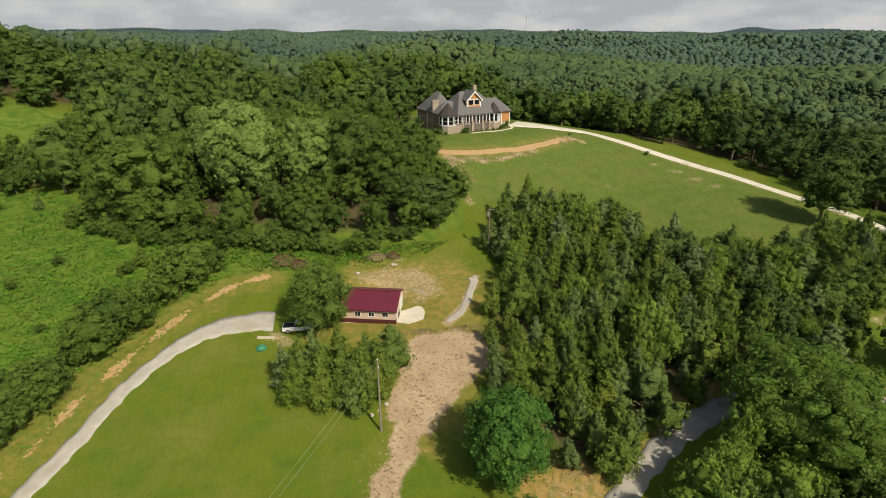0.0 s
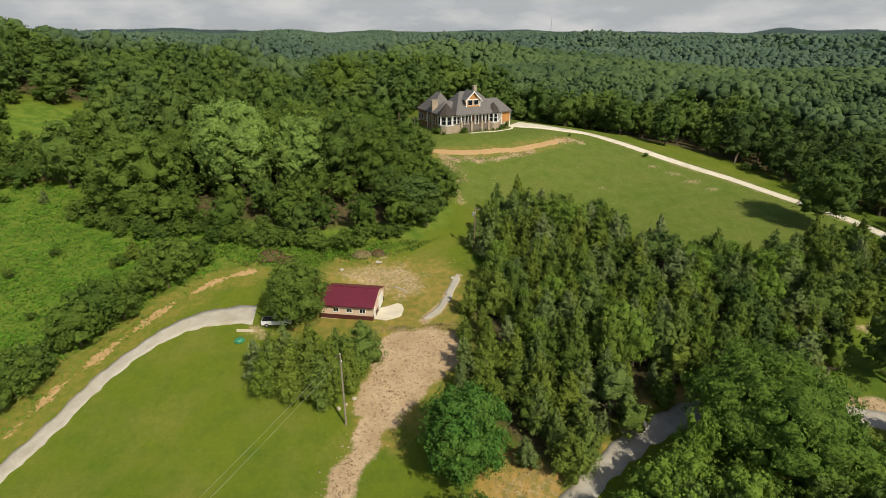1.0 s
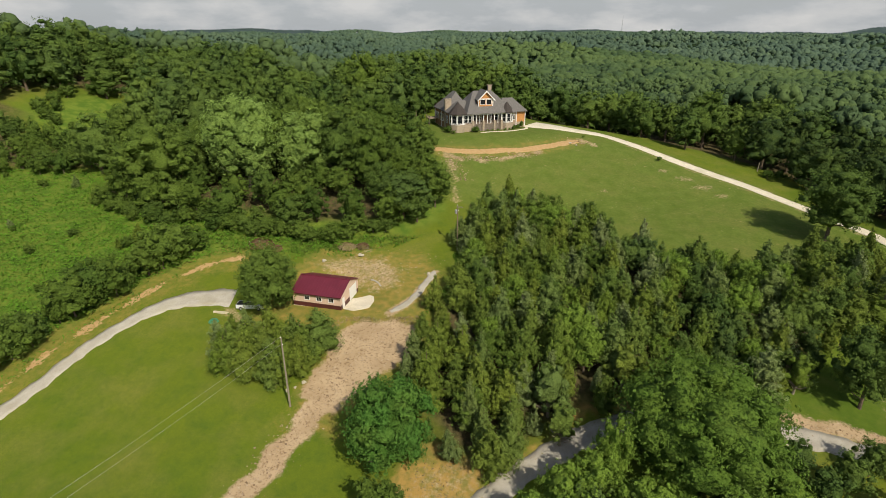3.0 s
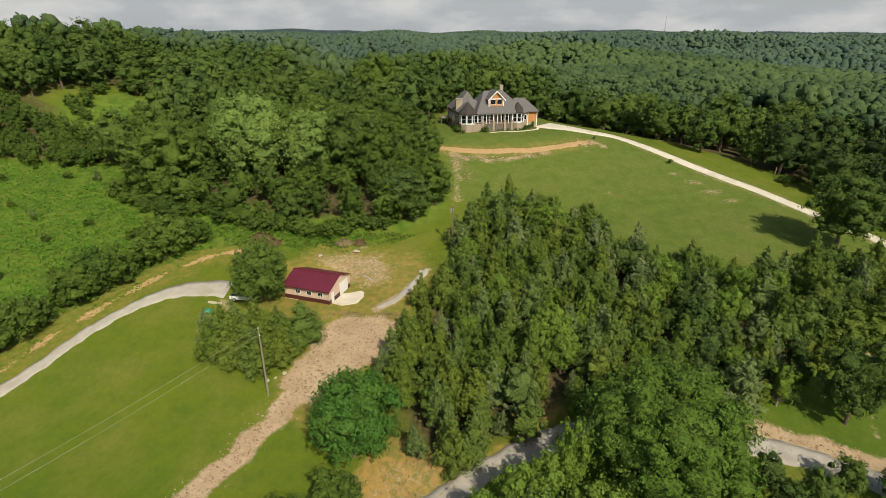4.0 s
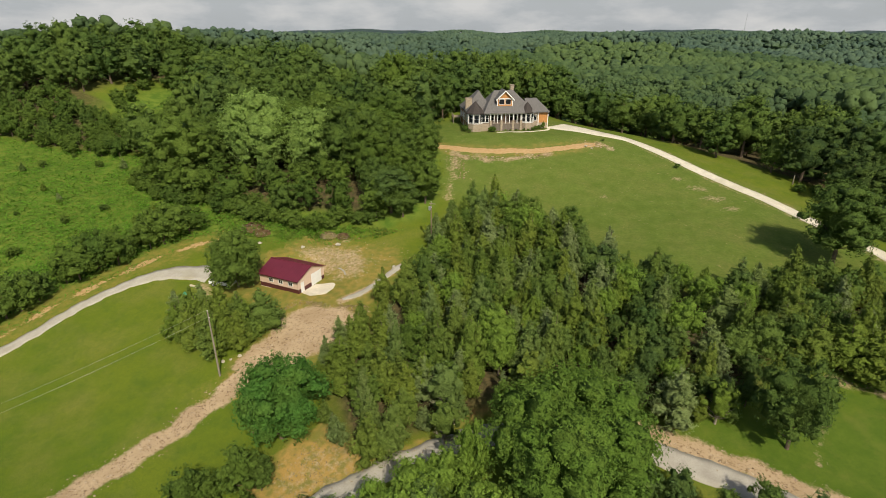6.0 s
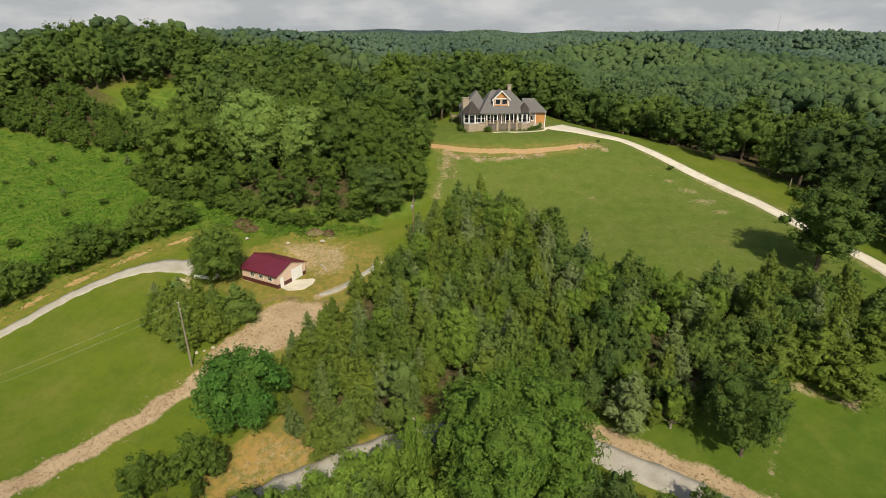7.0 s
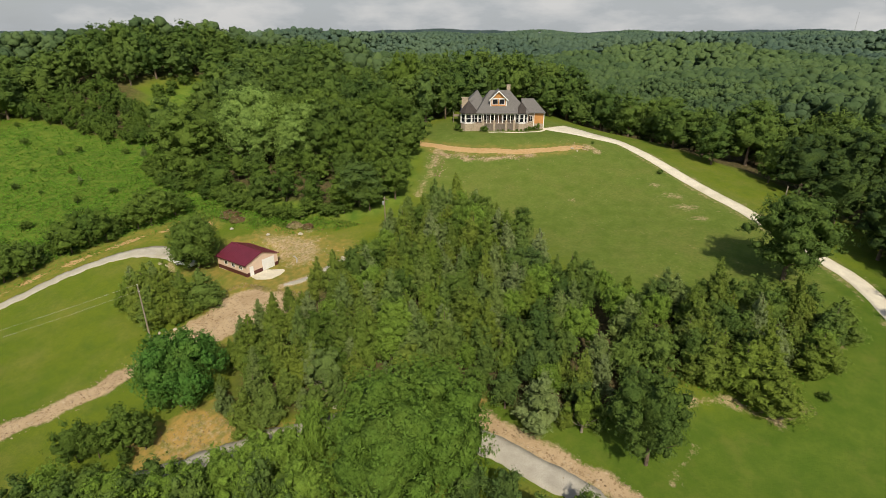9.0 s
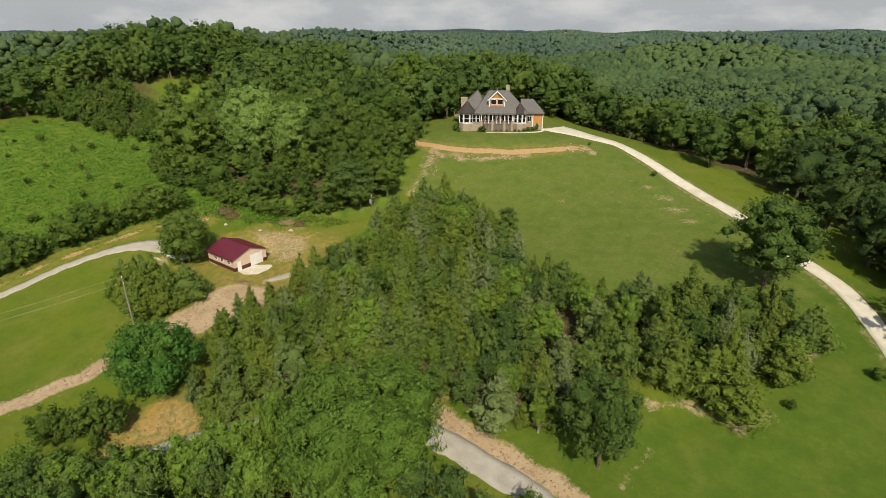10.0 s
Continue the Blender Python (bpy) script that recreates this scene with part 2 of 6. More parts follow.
def foliage(name, shades, rough=0.6, thin=0.16, dead=0.0, tone="", even=False, leaf=0.0, fill=0.52, gaps=True):
    """Leaves: a tone for each plant, a tone for each leaf tuft, and light that passes through."""
    s = Nodes(name, max(rough, 0.75), 0.10)
    ramp = s.n.new("ShaderNodeValToRGB")
    ramp.color_ramp.interpolation = "LINEAR"
    while len(ramp.color_ramp.elements) < len(shades):
        ramp.color_ramp.elements.new(0.5)
    for i, (e, c) in enumerate(zip(ramp.color_ramp.elements, shades)):
        e.position, e.color = i / (len(shades) - 1), (c[0] * 0.92, c[1] * 0.80, c[2] * 0.98, 1)
    s.l.new(s.attribute(tone) if tone else s.random(), ramp.inputs["Fac"])
    isl = s.island()
    c = s.mix(s.remap(isl, 0, 1, 0, 0.15 if even else 0.35), ramp.outputs["Color"], (0.050, 0.085, 0.018))
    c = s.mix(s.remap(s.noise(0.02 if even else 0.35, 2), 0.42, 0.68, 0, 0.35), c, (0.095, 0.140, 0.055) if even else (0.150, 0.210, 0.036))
    if dead:
        c = s.mix(s.remap(s.math("FRACT", s.math("MULTIPLY", isl, 17.3), 0), 1 - dead, 1 - dead + 0.02), c, (0.20, 0.15, 0.07))
    if leaf:
        # each tuft is a spray of small leaves with gaps; every leaf has its own tilt and tone
        v = s.n.new("ShaderNodeTexVoronoi")
        v.inputs["Scale"].default_value, v.inputs["Randomness"].default_value = leaf, 1.0
        s.l.new(s.coord, v.inputs["Vector"])
        c = s.mix(0.45 if gaps else 0.9, c, s.mix(v.outputs["Color"], (0.75, 0.75, 0.75), (1.3, 1.3, 1.15)), "MULTIPLY")
        tilt = s.n.new("ShaderNodeVectorMath")
        tilt.operation = "MULTIPLY_ADD"
        s.l.new(v.outputs["Color"], tilt.inputs[0])
        k = 0.55 if gaps else 1.3
        tilt.inputs[1].default_value, tilt.inputs[2].default_value = (k, k, 0.8 * k), (-0.5 * k, -0.5 * k, -0.33 * k)
        add = s.n.new("ShaderNodeVectorMath")
        if gaps:
            s.l.new(s.n.new("ShaderNodeNewGeometry").outputs["Normal"], add.inputs[0])
        else:
            s.bump(s.noise(1.9, 4, 0.7), 1.0, 0.55)
            s.l.new(s.p.inputs["Normal"].links[0].from_socket, add.inputs[0])
        s.l.new(tilt.outputs["Vector"], add.inputs[1])
        norm = s.n.new("ShaderNodeVectorMath")
        norm.operation = "NORMALIZE"
        s.l.new(add.outputs["Vector"], norm.inputs[0])
        s.l.new(norm.outputs["Vector"], s.p.inputs["Normal"])
    if even:
        s.bump(s.noise(0.45, 5, 0.7), 0.8, 1.4)
    s.set(c, "Base Color")
    t = s.n.new("ShaderNodeBsdfTranslucent")
    s.l.new(c, t.inputs["Color"])
    m = s.n.new("ShaderNodeMixShader")
    m.inputs["Fac"].default_value = thin
    out = s.n["Material Output"]
    s.l.new(s.p.outputs["BSDF"], m.inputs[1]), s.l.new(t.outputs["BSDF"], m.inputs[2])
    last = m
    if leaf and gaps:
        gap = s.n.new("ShaderNodeBsdfTransparent")
        last = s.n.new("ShaderNodeMixShader")
        s.l.new(s.math("GREATER_THAN", v.outputs["Distance"], fill), last.inputs["Fac"])
        s.l.new(m.outputs["Shader"], last.inputs[1]), s.l.new(gap.outputs["BSDF"], last.inputs[2])
    s.l.new(last.outputs["Shader"], out.inputs["Surface"])
    if leaf and gaps:
        CLUMPS[s.mat.name] = foliage(name + "_clumps", shades, rough, thin, 0.0, tone, even, leaf, fill, False)
    return s.mat


def ground_material():
    s = Nodes("ground_cover", 0.95, 0.1)
    big, mid, fine = s.noise(0.045, 3), s.noise(0.35, 5), s.noise(5.0, 4, 0.7)
    grass = s.mix(s.remap(big, 0.35, 0.65), (0.116, 0.163, 0.012), (0.160, 0.190, 0.015))
    grass = s.mix(s.remap(mid, 0.45, 0.75, 0, 0.6), grass, (0.080, 0.135, 0.016))
    grass = s.mix(s.remap(s.noise(0.11, 5, 0.65), 0.45, 0.70, 0, 0.7), grass, (0.215, 0.205, 0.042))
    grass = s.mix(s.remap(s.noise(1.4, 6, 0.75), 0.4, 0.7, 0, 0.35), grass, (0.075, 0.120, 0.016))
    grass = s.mix(s.remap(fine, 0.35, 0.75, 0, 0.5), grass, (0.060, 0.095, 0.014))
    field = s.mix(s.remap(mid, 0.35, 0.65), (0.107, 0.150, 0.022), (0.140, 0.180, 0.032))
    field = s.mix(s.remap(s.noise(0.13, 5, 0.7), 0.44, 0.66, 0, 0.65), field, (0.175, 0.180, 0.044))
    field = s.mix(s.remap(s.noise(1.6, 6, 0.7), 0.4, 0.7, 0, 0.6), field, (0.070, 0.112, 0.020))
    field = s.mix(s.remap(s.noise(0.6, 7, 0.8), 0.60, 0.69, 0, 0.7), field, (0.32, 0.26, 0.13))
    c = s.mix(s.attribute("field"), grass, field)
    lush = s.mix(s.remap(mid, 0.35, 0.7), (0.064, 0.116, 0.012), (0.104, 0.148, 0.018))
    lush = s.mix(s.remap(s.noise(1.3, 7, 0.8), 0.42, 0.68, 0, 0.55), lush, (0.048, 0.094, 0.012))
    lush = s.mix(s.remap(s.noise(0.22, 5, 0.7), 0.54, 0.72, 0, 0.5), lush, (0.140, 0.150, 0.030))
    c = s.mix(s.attribute("lush"), c, lush)
    weeds = s.mix(s.remap(mid, 0.4, 0.6), (0.085, 0.150, 0.018), (0.150, 0.205, 0.028))
    c = s.mix(s.attribute("weeds"), c, weeds)
    dry = s.mix(s.remap(s.noise(0.8, 6), 0.4, 0.6), (0.40, 0.255, 0.075), (0.21, 0.19, 0.045))
    c = s.mix(s.remap(s.math("ADD", s.attribute("dry"), s.remap(s.noise(1.6, 7, 0.75), 0.25, 0.75, -0.35, 0.35)), 0.25, 0.85), c, dry)
    soil = s.mix(s.remap(s.noise(0.25, 5), 0.35, 0.65), (0.40, 0.285, 0.165), (0.50, 0.37, 0.225))
    soil = s.mix(s.remap(s.noise(1.7, 7, 0.75), 0.52, 0.64, 0, 0.85), soil, (0.19, 0.120, 0.062))
    soil = s.mix(s.remap(s.noise(1.3, 5, 0.7), 0.60, 0.70, 0, 0.6), soil, (0.56, 0.47, 0.34))
    c = s.mix(s.remap(s.math("ADD", s.attribute("soil"), s.remap(s.noise(1.3, 7, 0.75), 0.25, 0.75, -0.4, 0.4)), 0.30, 0.75), c, soil)
    clay = s.mix(s.remap(s.noise(1.2, 5), 0.35, 0.65), (0.44, 0.275, 0.120), (0.50, 0.335, 0.165))
    c = s.mix(s.remap(s.math("ADD", s.attribute("clay"), s.remap(s.noise(1.1, 6, 0.7), 0.3, 0.7, -0.35, 0.35)), 0.42, 0.60), c, clay)
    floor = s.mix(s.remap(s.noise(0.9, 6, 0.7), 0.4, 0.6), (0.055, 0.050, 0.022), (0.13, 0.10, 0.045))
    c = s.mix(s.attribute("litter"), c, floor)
    c = s.mix(s.attribute("far"), c, (0.045, 0.080, 0.028))
    s.bump(s.noise(3.5, 6, 0.75), 0.6, 0.15)
    return s.done(c)


def gravel_material(name, light, dark):
    s = Nodes(name, 0.95, 0.15)
    c = s.mix(s.remap(s.noise(0.5, 5), 0.35, 0.65), dark, light)
    c = s.mix(s.remap(s.noise(9.0, 4, 0.7), 0.45, 0.7, 0, 0.5), c, tuple(v * 0.55 for v in dark))
    c = s.mix(s.remap(s.noise(0.16, 4), 0.55, 0.75, 0, 0.35), c, (0.30, 0.27, 0.13))
    s.bump(s.noise(12.0, 4), 0.5, 0.04)
    return s.done(c)


def stone_material():
    s = Nodes("ledge_stone", 0.9, 0.2)
    v = s.n.new("ShaderNodeTexVoronoi")
    v.inputs["Scale"].default_value = 2.4
    m = s.n.new("ShaderNodeMapping")
    m.inputs["Scale"].default_value = (1, 1, 2.2)
    s.l.new(s.coord, m.inputs["Vector"]), s.l.new(m.outputs["Vector"], v.inputs["Vector"])
    c = s.mix(v.outputs["Color"], (0.30, 0.23, 0.16), (0.46, 0.38, 0.28))
    e = s.n.new("ShaderNodeTexVoronoi")
    e.feature = "DISTANCE_TO_EDGE"
    e.inputs["Scale"].default_value = 2.4
    s.l.new(m.outputs["Vector"], e.inputs["Vector"])
    c = s.mix(s.remap(e.outputs["Distance"], 0.0, 0.05, 0.6, 0), c, (0.20, 0.17, 0.13))
    s.bump(e.outputs["Distance"], 0.5, 0.08)
    return s.done(c)


def shingle_material(name, light, dark):
    s = Nodes(name, 0.9, 0.2)
    b = s.n.new("ShaderNodeTexBrick")
    s.l.new(s.n.new("ShaderNodeTexCoord").outputs["Object"], b.inputs["Vector"])
    m = s.n.new("ShaderNodeMapping")
    m.inputs["Rotation"].default_value = (radians(90), 0, 0)
    s.l.new(s.coord, m.inputs["Vector"]), s.l.new(m.outputs["Vector"], b.inputs["Vector"])
    b.inputs["Scale"].default_value, b.inputs["Mortar Size"].default_value = 3.0, 0.03
    b.inputs["Color1"].default_value, b.inputs["Color2"].default_value, b.inputs["Mortar"].default_value = (*light, 1), (*dark, 1), (*[v * 0.6 for v in dark], 1)
    c = s.mix(s.remap(s.noise(0.4, 5), 0.35, 0.7, 0, 0.5), b.outputs["Color"], dark)
    return s.done(c)


GROUND = ground_material()
GRAVEL = gravel_material("pale_gravel", (0.50, 0.46, 0.38), (0.40, 0.36, 0.29))
CONCRETE = gravel_material("pale_concrete", (0.76, 0.69, 0.54), (0.65, 0.58, 0.45))
ROAD_GRAVEL = gravel_material("grey_gravel", (0.47, 0.43, 0.36), (0.37, 0.335, 0.275))
BARK = plain("bark", (0.16, 0.12, 0.085), 0.95, 0.1, 0.35, 2.0, bump=0.03)
PALE_BARK = plain("pale_bark", (0.30, 0.25, 0.19), 0.95, 0.1, 0.3, 2.0, bump=0.03)
LEAF_OAK = foliage("broad_leaves", [(0.068, 0.140, 0.020), (0.115, 0.205, 0.025), (0.142, 0.245, 0.034), (0.086, 0.162, 0.028)], leaf=6.5, fill=0.55)
LEAF_EDGE = foliage("forest_leaves", [(0.068, 0.140, 0.028), (0.108, 0.198, 0.034), (0.155, 0.262, 0.044), (0.086, 0.165, 0.040)], leaf=5.5, fill=0.56)
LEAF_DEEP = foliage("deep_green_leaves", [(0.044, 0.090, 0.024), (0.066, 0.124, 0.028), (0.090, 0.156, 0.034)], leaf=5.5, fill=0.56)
LEAF_LIME = foliage("light_leaves", [(0.185, 0.340, 0.038), (0.215, 0.375, 0.044)], leaf=7.0, fill=0.55)
LEAF_PALE = foliage("pale_leaves", [(0.255, 0.440, 0.085), (0.275, 0.460, 0.092)], leaf=5.0, fill=0.55)
LEAF_CEDAR = foliage("cedar_sprays", [(0.155, 0.250, 0.030), (0.215, 0.310, 0.036), (0.150, 0.260, 0.048), (0.250, 0.350, 0.120), (0.170, 0.285, 0.030), (0.215, 0.310, 0.042), (0.122, 0.215, 0.032)], dead=0.012, leaf=9.0, fill=0.55)
LEAF_DARK = foliage("dark_glossy_leaves", [(0.080, 0.225, 0.030), (0.088, 0.240, 0.032)], 0.55, leaf=7.0, fill=0.55)
LEAF_VINE = foliage("vine_leaves", [(0.135, 0.335, 0.022), (0.135, 0.335, 0.022)], leaf=6.0, fill=0.6)
# far leaves lean blue: a little distance haze is put into their colour
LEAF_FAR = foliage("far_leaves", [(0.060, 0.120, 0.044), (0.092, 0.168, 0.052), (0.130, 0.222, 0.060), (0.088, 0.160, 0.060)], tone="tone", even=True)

# bluer and paler again, with the haze over the farthest woods painted in
LEAF_HAZED = foliage("haze_tinted_leaves", [(0.074, 0.140, 0.084), (0.104, 0.185, 0.100), (0.145, 0.240, 0.116)], tone="tone", even=True)
STRAW = foliage("dry_straw", [(0.40, 0.33, 0.15), (0.40, 0.33, 0.15)])
RUST_BRUSH = foliage("rust_brown_leaves", [(0.20, 0.12, 0.06), (0.20, 0.12, 0.06)])


def rubble_material():
    s = Nodes("rubble", 0.95, 0.15)
    return s.done(s.mix(s.island(), (0.20, 0.13, 0.075), (0.48, 0.37, 0.25)))


RUBBLE = rubble_material()

# ---- meshes and things ----


def quads_mesh(name, quads, material, extra=None, smooth=False, inner=None):
    """A mesh of loose four-cornered tufts, quads as an array (n, 4, 3); extra: (verts, tris) joined to it."""
    n = len(quads)
    verts = quads.reshape(-1, 3)
    loops = np.arange(4 * n)
    starts, totals = np.arange(n) * 4, np.full(n, 4)
    if extra is not None:
        ev, ef = extra
        loops = np.concatenate([loops, ef.ravel() + len(verts)])
        starts = np.concatenate([starts, 4 * n + np.arange(len(ef)) * 3])
        totals = np.concatenate([totals, np.full(len(ef), 3)])
        verts = np.concatenate([verts, ev])
    me = bpy.data.meshes.new(name)
    me.vertices.add(len(verts)), me.loops.add(len(loops)), me.polygons.add(len(starts))
    me.vertices.foreach_set("co", verts.astype(np.float32).ravel())
    me.loops.foreach_set("vertex_index", loops.astype(np.int32))
    me.polygons.foreach_set("loop_start", starts.astype(np.int32))
    me.polygons.foreach_set("loop_total", totals.astype(np.int32))
    if smooth:
        me.polygons.foreach_set("use_smooth", np.arange(len(starts)) >= n)
    me.update(calc_edges=True)
    me.materials.append(material)
    if inner:
        me.materials.append(inner)
        me.polygons.foreach_set("material_index", (np.arange(len(starts)) >= n).astype(np.int32))
    return me


def tris_mesh(name, verts, faces, material):
    me = bpy.data.meshes.new(name)
    me.from_pydata([tuple(v) for v in verts], [], [tuple(f) for f in faces])
    me.materials.append(material)
    return me


def thing(name, place, label, category, group="", turn=0.0, kind=""):
    """An empty at the base of a thing."""
    ob = new(name)
    ob.empty_display_size = 0.3
    ob.matrix_basis = pose(*place, 0, 0, turn)
    return tagged(ob, label, category, group, kind)


def part(name, bm, material, parent, label="", smooth=False):
    """One mesh object under a thing or under a part, out of a bmesh or a mesh."""
    if isinstance(bm, bmesh.types.BMesh):
        me = bpy.data.meshes.new(name)
        bmesh.ops.recalc_face_normals(bm, faces=bm.faces)
        bm.to_mesh(me)
        bm.free()
        me.materials.append(material)
    else:
        me = bm
    if smooth:
        me.polygons.foreach_set("use_smooth", [True] * len(me.polygons))
    ob = new(name, me)
    ob.parent = parent
    return tagged(ob, label)


def box(bm, lo, hi, bevel=0.0):
    """Adds a block between two corners."""
    (x0, y0, z0), (x1, y1, z1) = lo, hi
    v = [bm.verts.new(p) for p in ((x0, y0, z0), (x1, y0, z0), (x1, y1, z0), (x0, y1, z0), (x0, y0, z1), (x1, y0, z1), (x1, y1, z1), (x0, y1, z1))]
    f = [bm.faces.new([v[i] for i in q]) for q in ((3, 2, 1, 0), (4, 5, 6, 7), (0, 1, 5, 4), (1, 2, 6, 5), (2, 3, 7, 6), (3, 0, 4, 7))]
    if bevel:
        bmesh.ops.bevel(bm, geom=list({e for q in f for e in q.edges}), offset=bevel, segments=1, affect="EDGES")
    return bm


def block(lo, hi, bevel=0.0):
    return box(bmesh.new(), lo, hi, bevel)


def prism(poly, z0, z1):
    """A block over a polygon of (x, y)."""
    bm = bmesh.new()
    a, b = [bm.verts.new((x, y, z0)) for x, y in poly], [bm.verts.new((x, y, z1)) for x, y in poly]
    bm.faces.new(a[::-1]), bm.faces.new(b)
    for i in range(len(poly)):
        j = (i + 1) % len(poly)
        bm.faces.new((a[i], a[j], b[j], b[i]))
    return bm


def tube(bm, pts, radii, sides=7):
    """Adds a round, tapered rod through points."""
    rings = []
    for i, (p, r) in enumerate(zip(pts, radii)):
        p = Vector(p)
        way = (Vector(pts[min(i + 1, len(pts) - 1)]) - Vector(pts[max(i - 1, 0)])).normalized()
        a = way.orthogonal().normalized()
        b = way.cross(a)
        rings.append([bm.verts.new(p + r * (math.cos(k * math.tau / sides) * a + math.sin(k * math.tau / sides) * b)) for k in range(sides)])
    for r0, r1 in zip(rings, rings[1:]):
        for k in range(sides):
            bm.faces.new((r0[k], r0[(k + 1) % sides], r1[(k + 1) % sides], r1[k]))
    bm.faces.new(rings[0][::-1]), bm.faces.new(rings[-1])
    return bm


# ---- plants ----


def unit(v):
    return v / np.maximum(np.linalg.norm(v, axis=-1, keepdims=True), 1e-9)


def tufts(rng, at, out, size, droop=0.0, long=1.5, facing=1.0):
    """Bent four-cornered leaf tufts at places, facing loosely outwards."""
    n = len(at)
    nor = unit(out * facing + rng.normal(size=(n, 3)) * 0.42)
    side = unit(np.cross(nor, unit(rng.normal(size=(n, 3)))))
    run = np.cross(nor, side)
    run = unit(run + np.array([0, 0, -droop]))
    s = (size * rng.uniform(0.6, 1.35, n))[:, None]
    a, b = side * s * 0.5, run * s * 0.5 * long
    bend = nor * s * rng.uniform(-0.25, 0.25, (n, 1))
    tip = rng.uniform(0.35, 0.9, (n, 1))
    return np.stack([at - a * 0.6 - b, at + a - b * 0.3 + bend, at + a * 0.1 * tip + b, at - a + b * 0.25 + bend], 1)


def ico_ball(level):
    bm = bmesh.new()
    bmesh.ops.create_icosphere(bm, subdivisions=level, radius=1)
    v = np.array([p.co[:] for p in bm.verts])
    f = np.array([[p.index for p in q.verts] for q in bm.faces])
    bm.free()
    return v, f


BALL_1, BALL_2 = ico_ball(1), ico_ball(2)


def lump(rng, centre, radii, level=BALL_2, rough=0.16):
    v, f = level
    k = rng.uniform(0, 6, 3)
    d = 1 + rough * (np.sin(v[:, 0] * 4.1 + k[0]) + np.sin(v[:, 1] * 4.7 + k[1]) + np.sin(v[:, 2] * 5.3 + k[2])) / 1.7
    return v * d[:, None] * radii + centre, f


def crown_mesh(name, rng, height, radius, base, lobes, count, size, material, lean=0.0, kind="broad"):
    """A crown of leafy boughs: dense clumps covered with leaf tufts, with an uneven outline and gaps between boughs."""
    cent, rad = [], []
    ph = rng.uniform(0, 6.3, 3)
    half = (height - base) / 2
    mid = base + half * 0.95
    for i in range(lobes):
        a, k = i * 2.4 + rng.uniform(-0.45, 0.45), (i + 0.5) / lobes
        skew = 1 + 0.16 * math.sin(a + ph[0]) + 0.10 * math.sin(2 * a + ph[1])
        if kind == "broad":
            s = -0.84 + 1.80 * k
            r = radius * rng.uniform(0.18, 0.42)
            d = (radius - r) * math.sqrt(max(0.0, 1 - s * s)) * rng.uniform(0.82, 1.12) * skew
            z = mid + (half - r * 0.75) * s * rng.uniform(0.9, 1.08)
        else:
            env = radius * (1 - k) ** 0.72 * min(1.0, 0.72 + 1.6 * k) * skew
            r = max(0.30, env * rng.uniform(0.30, 0.48))
            d = max(0.0, env - r * 0.7) * rng.uniform(0.85, 1.15)
            z = base + (height - base) * (0.07 + 0.90 * k)
        cent.append((d * math.cos(a) + lean * k, d * math.sin(a), z))
        rad.append((r, r, r * (rng.uniform(0.75, 1.0) if kind == "broad" else rng.uniform(1.0, 1.5))))
    cent, rad = np.array(cent), np.array(rad)
    if kind == "broad":
        hearts = [((lean * 0.5, 0, mid), (radius * 0.52, radius * 0.52, half * 0.58))]
    else:
        hearts = [((lean * q, 0, base + (height - base) * q), (radius * w, radius * w, height * 0.17)) for q, w in ((0.20, 0.50), (0.45, 0.42), (0.70, 0.22))]
    per = 7
    clumps = int(count / per * 1.9)
    w = rad[:, 0] ** 1.7
    pick = rng.choice(lobes, clumps, p=w / w.sum())
    way = unit(rng.normal(size=(clumps, 3)) + np.array([0, 0, 0.30]))
    at = cent[pick] + way * rad[pick] * rng.uniform(0.74, 1.16, (clumps, 1))
    # leave out what lies inside other boughs
    keep = np.ones(clumps, bool)
    for c, r in zip([*cent, *[h[0] for h in hearts]], [*rad, *[h[1] for h in hearts]]):
        keep &= ~((((at - np.array(c)) / np.array(r)) ** 2).sum(1) < 0.50)
    at, way = at[keep][: count // per], way[keep][: count // per]
    spot = rng.normal(size=(len(at), per, 3)) * size * 0.75
    q_way = unit(way[:, None] + 0.45 * unit(spot + 1e-6)).reshape(-1, 3)
    at = (at[:, None] + spot).reshape(-1, 3)
    q = tufts(rng, at, q_way, size, 0.15 if kind == "broad" else -0.45, 1.35 if kind == "broad" else 1.7)
    ev, ef, n0 = [], [], 0
    for c, r in [*zip(cent, rad * 0.56), *hearts]:
        v, f = lump(rng, np.array(c), np.array(r), BALL_2, 0.32)
        ev.append(v), ef.append(f + n0)
        n0 += len(v)
    return quads_mesh(name, q, material, (np.concatenate(ev), np.concatenate(ef)), smooth=True, inner=CLUMPS[material.name])


